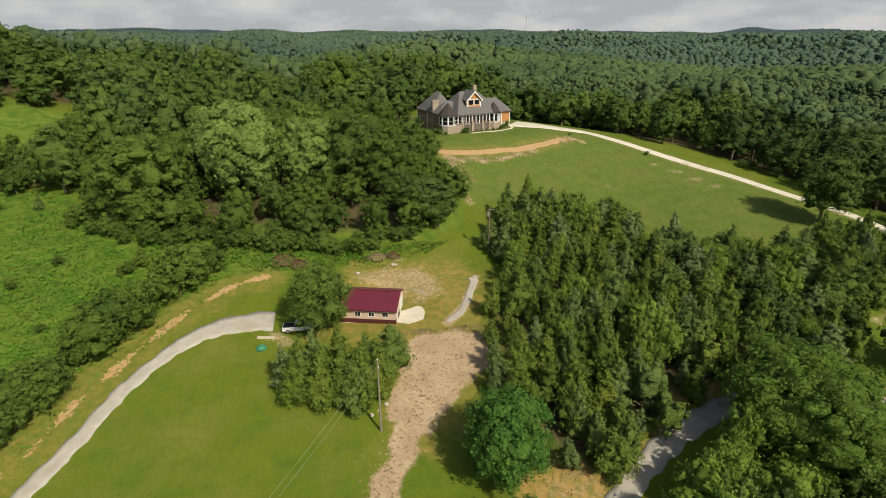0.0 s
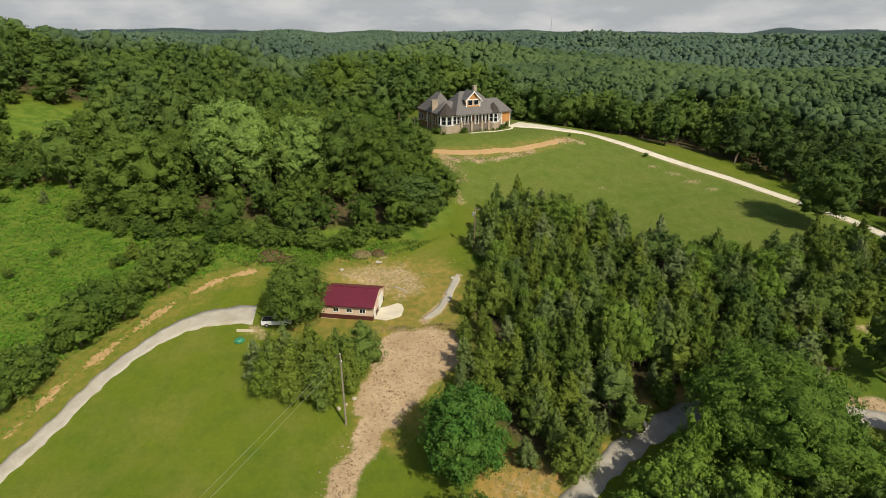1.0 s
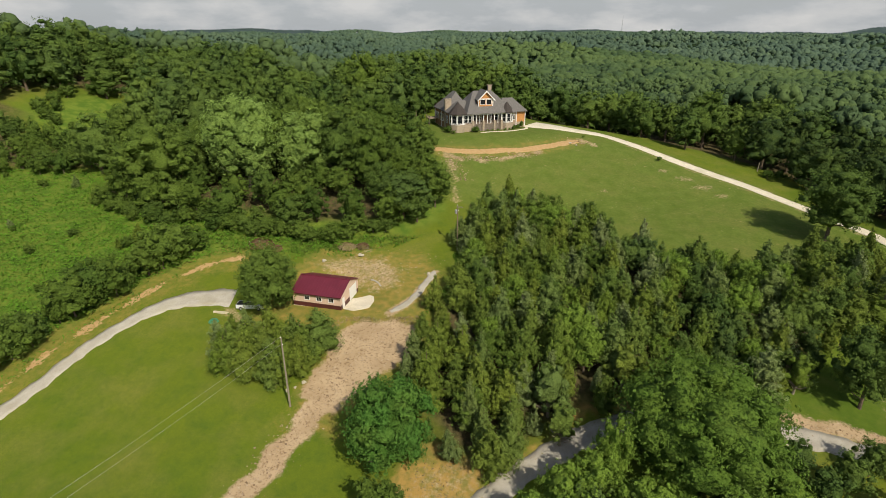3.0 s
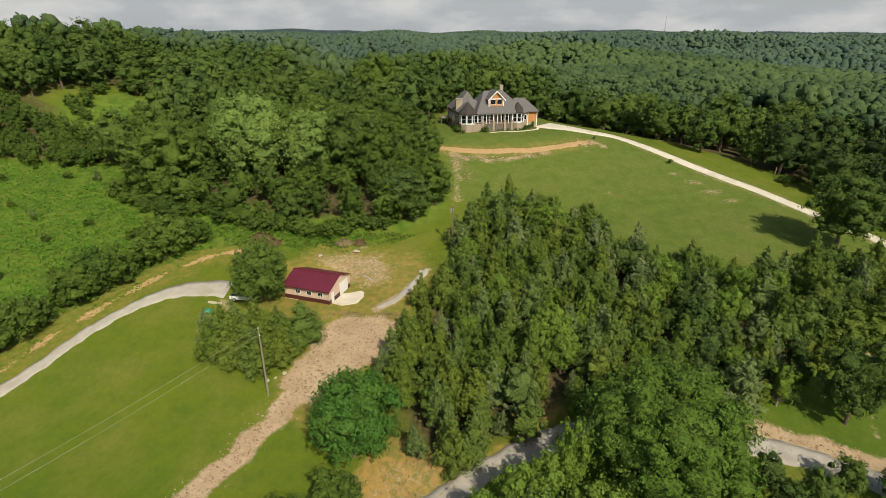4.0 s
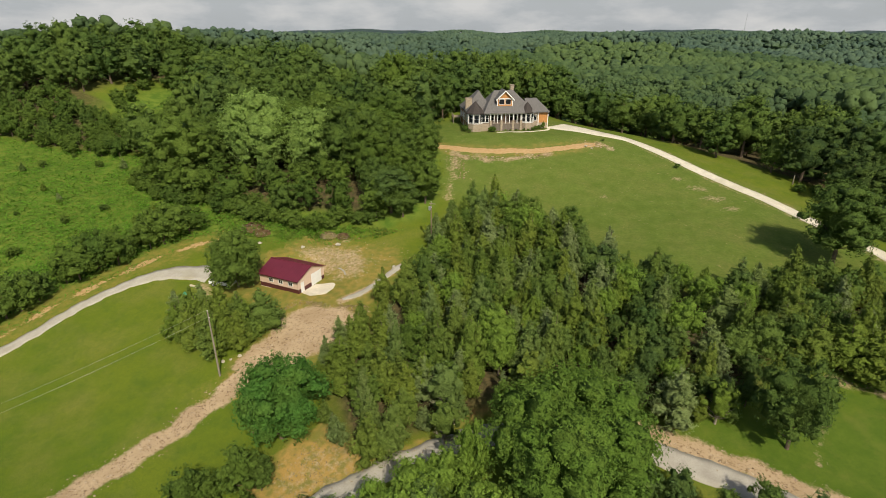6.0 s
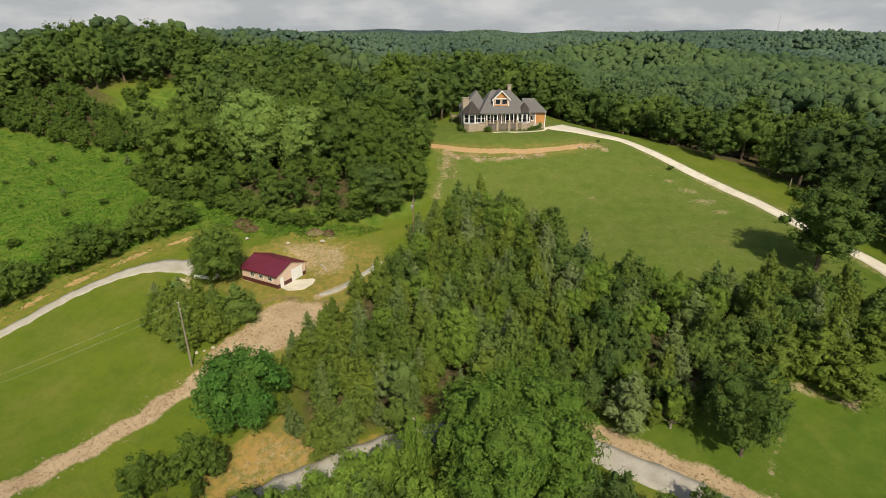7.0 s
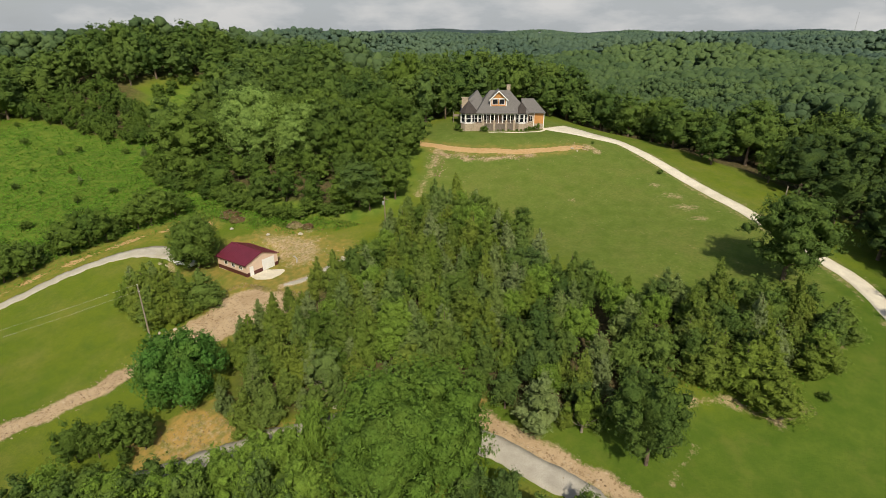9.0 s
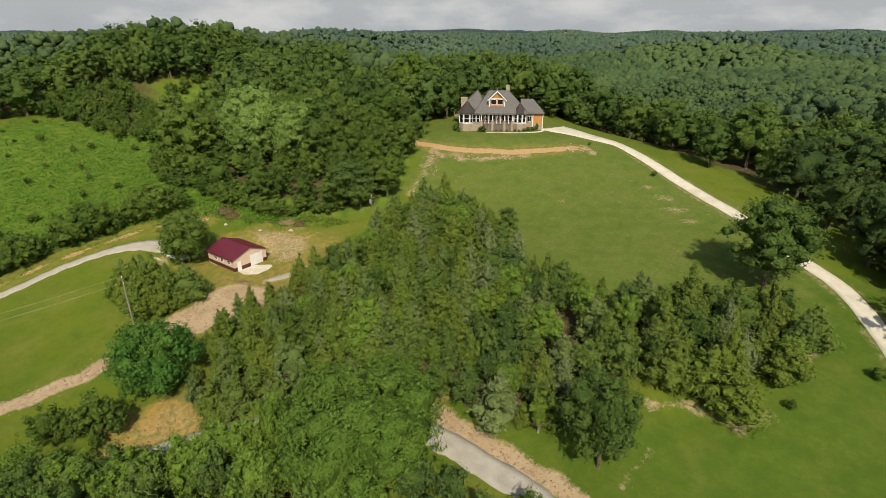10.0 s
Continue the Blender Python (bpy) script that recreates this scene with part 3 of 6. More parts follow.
def trunk_mesh(name, rng, height, radius, base, girth, limbs, material, kind="broad"):
    """A tapered trunk with limbs that reach into the crown."""
    bm = bmesh.new()
    top = height * (0.72 if kind == "broad" else 0.93)
    pts = [(0, 0, -0.4), (0, 0, 0.15)] + [(rng.uniform(-0.12, 0.12) * k, rng.uniform(-0.12, 0.12) * k, top * k / 4) for k in range(1, 5)]
    tube(bm, pts, [girth * 1.5, girth * 1.15, girth * 0.95, girth * 0.75, girth * 0.5, girth * 0.15])
    for i in range(limbs):
        a, k = i * 2.4 + rng.uniform(-0.3, 0.3), rng.uniform(0, 1)
        z = base * 0.75 + (top - base) * 0.7 * k
        reach = radius * rng.uniform(0.5, 0.85) * (1 - 0.45 * k)
        up = reach * (0.75 if kind == "broad" else 0.35)
        c, s_ = math.cos(a), math.sin(a)
        tube(bm, [(0, 0, z), (reach * 0.5 * c, reach * 0.5 * s_, z + up * 0.35), (reach * c, reach * s_, z + up)], [girth * 0.42, girth * 0.27, girth * 0.06], 5)
    me = bpy.data.meshes.new(name)
    bm.to_mesh(me)
    bm.free()
    me.materials.append(material)
    return me


class Species:
    """A kind of tree in several shapes; each tree is a thing with a trunk and a crown."""

    def __init__(self, name, label, shapes, seed, height, radius, base, lobes, count, size, leaves, bark=BARK, girth=0.25, limbs=6, kind="broad"):
        rng = np.random.default_rng(seed)
        self.name, self.label, self.shapes, self.height = name, label, [], height
        for i in range(shapes):
            h, r = height * rng.uniform(0.95, 1.05), radius * rng.uniform(0.92, 1.08)
            crown = crown_mesh("crown", rng, h, r, base * rng.uniform(0.7, 1.3), lobes + int(rng.integers(0, 4)), count, size, leaves, rng.uniform(-0.4, 0.4), kind)
            self.shapes.append((trunk_mesh("trunk", rng, h, r, base, girth, limbs, bark, kind), crown))

    def plant(self, x, y, height, wide=1.0, shape=0, turn=0.0, group="", label="", name=""):
        ob = new(name or self.name)
        k = height / self.height
        z = float(land(x, y))
        ob.matrix_basis = Matrix.LocRotScale((x, y, z), Euler((0, 0, turn)), (k * wide, k * wide, k))
        trunk, crown = self.shapes[shape % len(self.shapes)]
        for nm, me in (("trunk", trunk), ("crown", crown)):
            p = new(nm, me)
            p.parent = ob
        return tagged(ob, label or self.label, "tree", group)


def scatter(rng, poly, gap, tries=6000, edge=0.0):
    """Places inside a polygon, no two nearer than gap."""
    xs, ys = [p[0] for p in poly], [p[1] for p in poly]
    x, y = rng.uniform(min(xs), max(xs), tries), rng.uniform(min(ys), max(ys), tries)
    ok = inside(x, y, poly)
    if edge:
        ok &= to_line(x, y, poly + poly[:1]) > edge
    got = np.zeros((0, 2))
    for p in np.stack([x[ok], y[ok]], 1):
        if not len(got) or np.hypot(*(got - p).T).min() > gap * (0.75 + 0.5 * rng.random()):
            got = np.vstack([got, p])
    return got

# ---- ground ----


def spread(a, b, fine, lo, hi, grow=1.16):
    """Grid lines, evenly fine from a to b and ever wider out to lo and hi."""
    mid = list(np.arange(a, b + fine / 2, fine))
    left, right, s = [], [], fine
    while (left[-1] if left else a) > lo:
        s *= grow
        left.append((left[-1] if left else a) - min(s, 160))
    s = fine
    while (right[-1] if right else mid[-1]) < hi:
        s *= grow
        right.append((right[-1] if right else mid[-1]) + min(s, 160))
    return np.array(left[::-1] + mid + right)


def build_ground():
    xs, ys = spread(-72, 112, 0.7, -4600, 4600), spread(28, 192, 0.7, -900, 4700)
    gx, gy = np.meshgrid(xs, ys)
    x, y = gx.ravel(), gy.ravel()
    near = (np.abs(x) < 400) & (np.abs(y - 150) < 350)
    z = land(x, y)
    roads = np.minimum(np.minimum(to_line(x, y, FARM_DRIVE), to_line(x, y, YARD_PATH)), np.minimum(to_line(x, y, HOUSE_DRIVE), to_line(x, y, FARM_ROAD)))
    calm = np.clip((roads - 2.5) / 3, 0, 1)
    z = z - 10 * np.clip((np.hypot(x - 30, y - 60) - 330) / 150, 0, 1)
    z = z + near * calm * (0.10 * wobble(x, y, 5.0, 1.0) + 0.05 * wobble(x, y, 1.7, 4.0))
    nx, ny = len(xs), len(ys)
    idx = np.arange(nx * ny).reshape(ny, nx)
    quads = np.stack([idx[:-1, :-1], idx[:-1, 1:], idx[1:, 1:], idx[1:, :-1]], -1).reshape(-1, 4)
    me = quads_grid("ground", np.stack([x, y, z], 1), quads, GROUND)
    soil = np.maximum(area_mask(x, y, TURNED_EARTH, 0.9, 0.9, 1.0), np.clip(0.5 + (1.9 + 0.8 * wobble(x, y, 2.4, 3.0) - to_line(x, y, TRACK)) / 1.4, 0, 1))
    soil = np.maximum(soil, 0.80 * np.clip(0.5 + (0.75 + 0.35 * wobble(x, y, 1.6, 4.0) + 0.03 * np.clip(98 - y, 0, 16) - to_line(x, y, YARD_PATH)) / 1.1, 0, 1))
    soil = np.maximum(soil, 0.58 * area_mask(x, y, BARE_YARD, 2.8, 1.6, 5.0))
    soil = np.maximum(soil, 0.9 * np.clip(0.5 + (0.8 + 0.6 * wobble(x, y, 1.5, 7.5) - np.hypot(x + 9.5, y - 104)) / 2.0, 0, 1))
    soil = np.maximum(soil, 0.55 * np.clip(0.5 + (1.5 + wobble(x, y, 1.5, 7.5) - to_line(x, y, [(-29.5, 79), (-27, 77.5)])) / 2.0, 0, 1))
    soil = np.maximum(soil, 0.95 * np.clip(0.5 + (1.5 + 0.5 * wobble(x, y, 2.0, 7.0) - to_line(x, y, [(50, 69.0), (58, 68.2), (64, 67.2), (72, 66.2), (80, 64.6)])) / 1.6, 0, 1))
    soil = np.maximum(soil, 0.8 * np.clip(0.5 + (1.6 + 0.5 * wobble(x, y, 2.0, 9.0) - to_line(x, y, [(93.5, 98), (96, 102), (96, 106)])) / 1.6, 0, 1))
    soil = np.maximum(soil, 0.62 * np.clip(0.5 + (0.8 + 0.7 * wobble(x, y, 1.8, 3.0) - to_line(x, y, [(78, 83.5), (83, 85.6), (89, 84.6), (93, 88.5)])) / 1.8, 0, 1))
    soil = np.maximum(soil, 0.60 * np.clip(0.5 + (1.4 + wobble(x, y, 1.6, 6.0) - to_line(x, y, [(37.5, 168), (41, 168.5), (44, 166)])) / 2.2, 0, 1))
    soil = np.maximum(soil, 0.5 * np.clip(0.5 + (0.5 + 0.5 * wobble(x, y, 2.0, 9.0) - to_line(x, y, [(78.5, 70), (79.3, 74), (80, 76)])) / 1.6, 0, 1))
    soil = np.maximum(soil, 0.56 * np.clip(0.5 + (1.8 + wobble(x, y, 2.0, 2.0) - to_line(x, y, [(1.5, 148.5), (4, 141)])) / 3, 0, 1))
    soil = np.maximum(soil, 0.50 * np.clip(0.5 + (1.2 + wobble(x, y, 2.0, 2.0) - to_line(x, y, [(4, 141), (7, 128)])) / 3, 0, 1))
    soil = np.maximum(soil, 0.66 * np.clip(0.5 + (1.0 + 1.3 * wobble(x, y, 2.2, 8.0) - to_line(x, y, [(1.5, 147.8), (8, 147.2), (14, 148.6), (21, 152.2), (28, 156.8)])) / 2.2, 0, 1))
    for sx, sy, sr in ((41, 167.5, 1.8), (67, 148.5, 2.6), (70.5, 143.5, 3.0), (62, 152.5, 1.8), (36.5, 165.5, 2.4), (24, 153.5, 1.6), (9, 149.0, 2.6), (74, 139, 2.0), (45, 139, 1.2)):
        soil = np.maximum(soil, 0.50 * np.clip(1.2 - np.hypot((x - sx) / 1.5, y - sy) / sr, 0, 1))
    soil = np.maximum(soil, 0.40 * np.clip(0.5 + (1.0 + wobble(x, y, 3.0, 2.2) - np.abs(to_line(x, y, HOUSE_DRIVE) - 2.2)) / 2.0, 0, 1))
    soil = np.maximum(soil, 0.36 * area_mask(x, y, [(11, 46), (13, 56), (24, 54), (33, 62), (40, 68), (52, 71.5), (50, 67), (36, 64), (24, 54), (20, 47), (14, 42)], 1.8, 1.2, 2.0))
    clay = 0.72 * np.clip(0.5 + (0.7 + 0.9 * wobble(x, y, 3.5, 6.0) - to_line(x, y, BANK)) / 1.8, 0, 1)
    clay = np.maximum(clay, np.clip(0.5 + (1.45 + 0.12 * wobble(x, y, 2.0, 8.0) - to_line(x, y, EARTH_BAND)) / 0.7, 0, 1))
    dry = np.maximum(0.92 * area_mask(x, y, [(7, 45), (9, 51), (13, 57), (24, 54.5), (33, 62.5), (30, 65), (45, 71), (52, 72), (50, 67), (36, 64), (24, 54), (20, 47), (13, 41)], 1.5, 1.5, 2.0),
                     0.45 * np.clip(0.5 + (5.0 + 2.0 * wobble(x, y, 3.0, 6.5) - to_line(x, y, BANK)) / 4, 0, 1))
    dry = np.maximum(dry, 0.60 * area_mask(x, y, [(-24, 78), (-26, 92), (-20, 104), (2, 106), (10, 98), (10, 84), (8, 70), (0, 56), (-9, 56), (-10, 76)], 3.0, 2.0, 4.0))
    dry = np.maximum(dry, 0.5 * np.clip(0.5 + (2.0 + wobble(x, y, 3.0, 9.5) - np.abs(to_line(x, y, EARTH_BAND) - 2.2)) / 4, 0, 1))
    lush = 0.85 * area_mask(x, y, [(52, 70), (60, 70), (78, 60), (130, 40), (140, 90), (110, 140), (96, 118), (88, 86), (70, 78)], 4.0, 3.0, 5.5)
    field = area_mask(x, y, [(-2, 146), (-14, 160), (-14, 180), (-10, 196), (26, 196), (44, 183), (60, 170), (72, 160), (88, 146), (100, 128), (100, 108), (70, 100), (40, 118), (16, 126), (4, 130)], 2.5, 2.0, 5.0)
    weeds = np.maximum(np.maximum(area_mask(x, y, VINES, 1.5, 1.0, 3.0), area_mask(x, y, GROVE, 1.5, 1.0, 3.0)), area_mask(x, y, MEADOW, 2.0, 1.0, 0.5))
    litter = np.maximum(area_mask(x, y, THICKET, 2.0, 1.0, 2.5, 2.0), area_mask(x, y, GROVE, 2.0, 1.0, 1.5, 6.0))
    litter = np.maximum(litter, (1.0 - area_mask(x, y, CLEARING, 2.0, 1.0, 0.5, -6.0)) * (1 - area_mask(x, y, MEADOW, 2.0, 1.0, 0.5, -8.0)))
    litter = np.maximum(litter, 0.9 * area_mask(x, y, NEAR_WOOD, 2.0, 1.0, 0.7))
    for name, values in (("soil", soil), ("clay", clay), ("dry", dry), ("field", field), ("lush", lush), ("weeds", weeds), ("litter", litter), ("far", np.clip((np.hypot(x - 30, y - 60) - 260) / 60, 0, 1))):
        me.attributes.new(name, "FLOAT", "POINT").data.foreach_set("value", values.astype(np.float32))
    me.polygons.foreach_set("use_smooth", [True] * len(me.polygons))
    tagged(new("ground", me), "rolling mown grass with bare tan soil patches", "ground", kind="structure")


def quads_grid(name, verts, quads, material):
    me = bpy.data.meshes.new(name)
    me.vertices.add(len(verts)), me.loops.add(quads.size), me.polygons.add(len(quads))
    me.vertices.foreach_set("co", verts.astype(np.float32).ravel())
    me.loops.foreach_set("vertex_index", quads.astype(np.int32).ravel())
    me.polygons.foreach_set("loop_start", (np.arange(len(quads)) * 4).astype(np.int32))
    me.polygons.foreach_set("loop_total", np.full(len(quads), 4, np.int32))
    me.update(calc_edges=True)
    me.materials.append(material)
    return me


def lane(name, pts, width, material, label, thick=0.10, ragged=0.25, flare=(0, 0), seed=1.0):
    """A drive that follows the ground, with its own thickness and uneven edges."""
    p = smooth_line(pts, 0.8)
    d = np.gradient(p, axis=0)
    d = unit(d)
    side = np.stack([d[:, 1], -d[:, 0]], 1)
    n = len(p)
    s = np.linspace(0, 1, n)
    w = width / 2 * (1 + flare[0] * np.clip(1 - s * 9, 0, 1) + flare[1] * np.clip(1 - (1 - s) * 7, 0, 1))
    rows, cols = [], (-1.0, -0.97, -0.5, 0.0, 0.5, 0.97, 1.0)
    for c in cols:
        off = w * c + ragged * (wobble(p[:, 0], p[:, 1], 1.6, seed + np.sign(c)) * abs(c) * 0.7 + wobble(p[:, 0], p[:, 1], 0.6, seed + 5 * np.sign(c)) * abs(c) * 0.3)
        q = p + side * off[:, None]
        z = land(q[:, 0], q[:, 1]) + (thick * (1 - 0.25 * c * c) if abs(c) < 1 else -0.25)
        rows.append(np.column_stack([q, z]))
    verts = np.stack(rows, 1).reshape(-1, 3)
    k = len(cols)
    idx = np.arange(n * k).reshape(n, k)
    quads = np.stack([idx[:-1, :-1], idx[:-1, 1:], idx[1:, 1:], idx[1:, :-1]], -1).reshape(-1, 4)
    me = quads_grid(name, verts, quads, material)
    return tagged(new(name, me), label, "road", kind="structure")


CLEARING = [(-175, 30), (-170, 112), (-132, 122), (-112, 126), (-96, 130), (-84, 150), (-60, 160), (-36, 168), (-20, 172), (-13, 184), (-12, 197),
            (-4, 205), (14, 207), (30, 205), (44, 199), (56, 188), (68, 176), (83, 173), (93, 166), (101, 151), (104, 138), (109, 126), (117, 108), (130, 80), (140, 40), (80, -20), (-120, -20)]
MEADOW = [(-142, 155), (-131, 151), (-116, 153), (-107, 164), (-111, 180), (-121, 192), (-136, 190), (-148, 181), (-149, 166)]
SHRUB_BELT = [(-170, 113), (-132, 123), (-112, 127), (-97, 131), (-92, 142), (-100, 156), (-112, 148), (-132, 146), (-158, 149), (-175, 140)]
NEAR_WOOD = [(6, 22), (11, 31), (18, 33.5), (25, 36), (29, 41), (35, 46.5), (41, 51.5), (49, 53), (57, 53.5), (58, 47), (54, 36), (46, 24), (26, 12)]
build_ground()
lane("farm_drive", FARM_DRIVE, 2.7, GRAVEL, "pale grey gravel farm drive curving across the lawn", flare=(0, 1.1), ragged=0.5)
lane("house_drive", HOUSE_DRIVE, 3.6, CONCRETE, "long pale concrete drive climbing to the house", ragged=0.12, thick=0.12, flare=(2.0, 0))
lane("yard_path", YARD_PATH, 1.5, GRAVEL, "short worn gravel strip in the grass", ragged=0.45, seed=4.0, thick=0.05, flare=(-0.75, -0.5))
lane("farm_road", FARM_ROAD, 3.6, ROAD_GRAVEL, "grey gravel road under the trees", ragged=0.5, seed=3.0)

# ---- trees ----
LEAF_BIG = foliage("oak_leaves", [(0.118, 0.235, 0.027), (0.118, 0.235, 0.027)], leaf=7.0, fill=0.55)
OAK = Species("broadleaf_tree", "broad-crowned green deciduous tree in the grove", 6, 11, 18, 6.6, 2.0, 30, 2900, 0.42, LEAF_OAK, girth=0.34, limbs=8)
YOUNG = Species("young_tree", "young bushy green deciduous tree", 6, 12, 9, 3.4, 0.8, 18, 1000, 0.36, LEAF_OAK, girth=0.15)
SCRUB = Species("scrub_tree", "scrubby green tree above the vine bank", 5, 22, 7, 3.5, 0.3, 14, 620, 0.42, LEAF_OAK, girth=0.12, limbs=5)
PALE = Species("pale_tree", "tall pale green tree with billowing crown", 2, 13, 22, 9.0, 1.5, 60, 10000, 0.42, LEAF_PALE, PALE_BARK, girth=0.4, limbs=9)
LIME = Species("light_tree", "bright yellow-green deciduous tree beside the road", 4, 14, 9, 4.0, 1.0, 16, 1800, 0.34, LEAF_LIME, girth=0.18)
BIG_OAK = Species("oak_tree", "large spreading mid-green oak beside the gravel road", 1, 15, 11.5, 8.2, 1.6, 40, 11000, 0.28, LEAF_BIG, girth=0.4, limbs=10)
ROUND = Species("round_tree", "dense rounded dark green tree beside the dirt track", 1, 16, 9, 4.8, 0.4, 32, 6500, 0.28, LEAF_DARK, girth=0.25, limbs=8)
CEDAR = Species("cedar_tree", "dense olive-green cedar in the thicket", 8, 17, 9, 2.7, 0.2, 28, 1400, 0.27, LEAF_CEDAR, girth=0.15, limbs=7, kind="cone")
EDGE = Species("forest_tree", "tall dark green deciduous tree at the wood's edge", 7, 18, 16, 5.6, 0.4, 24, 950, 0.54, LEAF_EDGE, girth=0.28, limbs=5)
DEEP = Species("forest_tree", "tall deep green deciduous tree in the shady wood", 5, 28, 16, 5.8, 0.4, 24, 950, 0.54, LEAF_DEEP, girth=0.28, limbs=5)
DARK_OAK = Species("broadleaf_tree", "broad dark green deciduous tree", 2, 52, 18, 7.0, 1.8, 34, 4200, 0.40, LEAF_EDGE, girth=0.34, limbs=9)
DARK_YOUNG = Species("young_tree", "young dark green deciduous tree", 5, 51, 9, 3.4, 0.6, 18, 1050, 0.36, LEAF_EDGE, girth=0.15)
SHADE = Species("shade_tree", "broad green shade tree beside the metal garage", 1, 41, 12, 5.6, 0.8, 40, 6500, 0.32, LEAF_OAK, girth=0.3, limbs=9)
SHRUB = Species("shrub", "low bushy green shrub", 3, 19, 3, 1.7, 0.1, 9, 500, 0.22, LEAF_OAK, girth=0.06, limbs=4)

BARE = Species("bare_tree", "half-dead grey tree with bare twigs by the road", 1, 23, 7, 2.4, 1.0, 10, 260, 0.26, LEAF_CEDAR, PALE_BARK, girth=0.16, limbs=46)

rng = np.random.default_rng(5)


def plant_wood():
    # the cedar thicket
    for i, (x, y) in enumerate(scatter(rng, THICKET, 3.75, 12000)):
        d = float(to_line(np.array([x]), np.array([y]), THICKET + THICKET[:1])[0])
        if math.hypot((x - 63.5) / 4.6, (y - 89.0) / 3.4) < 1:
            continue
        h = 5.6 + min(d, 7) * 0.28 + rng.uniform(-1.6, 2.2) + (1.4 if y > 104 and x < 45 else 0)
        leafy = 0.55 if x > 45 else 0.3
        if rng.random() > leafy:
            CEDAR.plant(x, y, h, rng.uniform(0.9, 1.3), i, rng.uniform(0, 6.3), "cedars of the thicket")
        elif rng.random() < 0.2:
            LIME.plant(x, y, h * 0.95, rng.uniform(0.75, 0.95), i, rng.uniform(0, 6.3), "light trees of the thicket", "light green leafy tree in the thicket")
        else:
            (DARK_YOUNG if x > 42 else YOUNG).plant(x, y, h, rng.uniform(0.9, 1.15), i, rng.uniform(0, 6.3), "broadleaf trees of the thicket", "leafy green tree in the thicket")
    for i, (x, y, h, w) in enumerate([(88.0, 86.5, 8.0, 1.9), (84.5, 88, 8.5, 1.6), (93.5, 95, 7.5, 1.6), (96.5, 105.5, 7.0, 1.7), (80.5, 87.5, 8.0, 1.5)]):
        CEDAR.plant(x, y, h, w, i, i * 0.9, "cedars of the thicket", "broad dark cedar at the thicket's edge")
    tall = np.random.default_rng(77)
    for i, (x, y) in enumerate([p for p in scatter(tall, THICKET, 8.5, 900, 3.0) if math.hypot(p[0] - 63, p[1] - 88) > 6]):
        CEDAR.plant(x + 1.0, y + 1.0, tall.uniform(8.8, 11.2), tall.uniform(0.75, 1.0), i * 3, tall.uniform(0, 6.3), "cedars of the thicket", "tall pointed cedar standing out of the thicket")
    # the grove
    for i, (x, y) in enumerate(scatter(rng, GROVE, 7.4, 5000)):
        d = float(to_line(np.array([x]), np.array([y]), GROVE + GROVE[:1])[0])
        if min(math.hypot(x + 47, y - 125), math.hypot(x + 32, y - 131)) < 6:
            continue
        h = min(7.0 + min(d, 22) * 0.5 + rng.uniform(-2.0, 3.5), 10.5 if x < -0.64 * y else 30)
        if -64 < x < -18 and y < 127:
            h = min(h, 8.5 if y > 116 else 10.5)
        (OAK if h > 11 else YOUNG).plant(x, y, h, rng.uniform(0.95, 1.2) * (1.0 if h > 11 else 1.15), i, rng.uniform(0, 6.3), "trees of the grove")
    PALE.plant(-48.6, 126.5, 23.5, 1.15, 0, 0.4, "tall pale trees")
    PALE.plant(-33, 130, 20.0, 1.15, 1, 2.0, "tall pale trees")
    OAK.plant(-67.5, 116.0, 21, 1.25, 2, 1.0, "trees of the grove")
    OAK.plant(-37, 192, 24, 0.95, 3, 1.0, "tall trees behind the grove")
    OAK.plant(-14, 140, 13, 1.0, 1, 1.0, "trees of the grove")
    for i, (x, y, h) in enumerate([(-103, 150, 13.5), (-98, 145, 14), (-101, 158, 13), (-95, 139, 12.5), (-106, 164, 13), (-92, 147, 14)]):
        OAK.plant(x, y, h, 1.0, i, i * 2.1, "trees of the grove")
    DARK_OAK.plant(-4.6, 118.0, 12.4, 1.5, 1, 2.0, "", "wide rounded dark green tree at the grove's edge")
    # beside the garage and the track
    for i, (x, y, h, w) in enumerate([(-25.0, 69.6, 6.6, 1.2), (-22.2, 68.2, 7.6, 1.1), (-19.0, 68.4, 8.0, 1.1), (-15.8, 67.6, 8.6, 1.15), (-12.8, 67.6, 8.8, 1.1), (-10.4, 68.6, 7.0, 1.0), (-20.8, 72.0, 7.6, 1.15),
                                      (-16.6, 71.6, 8.4, 1.15), (-12.8, 71.6, 7.4, 1.1), (-9.2, 73.6, 7.8, 1.3), (-10.8, 71.2, 7.0, 1.1), (-23.2, 71.4, 6.8, 1.2), (-18.4, 66.0, 7.6, 1.15), (-13.6, 66.0, 8.0, 1.15), (-22.6, 66.8, 6.8, 1.15)]):
        CEDAR.plant(x + 0.6, y - 1.8, h * 1.16, w * 1.02, i, i * 1.3, "cedars on the lawn", "grey-green cedar at the lawn's edge")
    SHADE.plant(-22.2, 81.5, 12.3, 1.0)
    ROUND.plant(8.4, 53.2, 13.2, 0.94, 0, 0.0, "rounded dark trees")
    BIG_OAK.plant(48, 56.0, 15.5, 1.0)
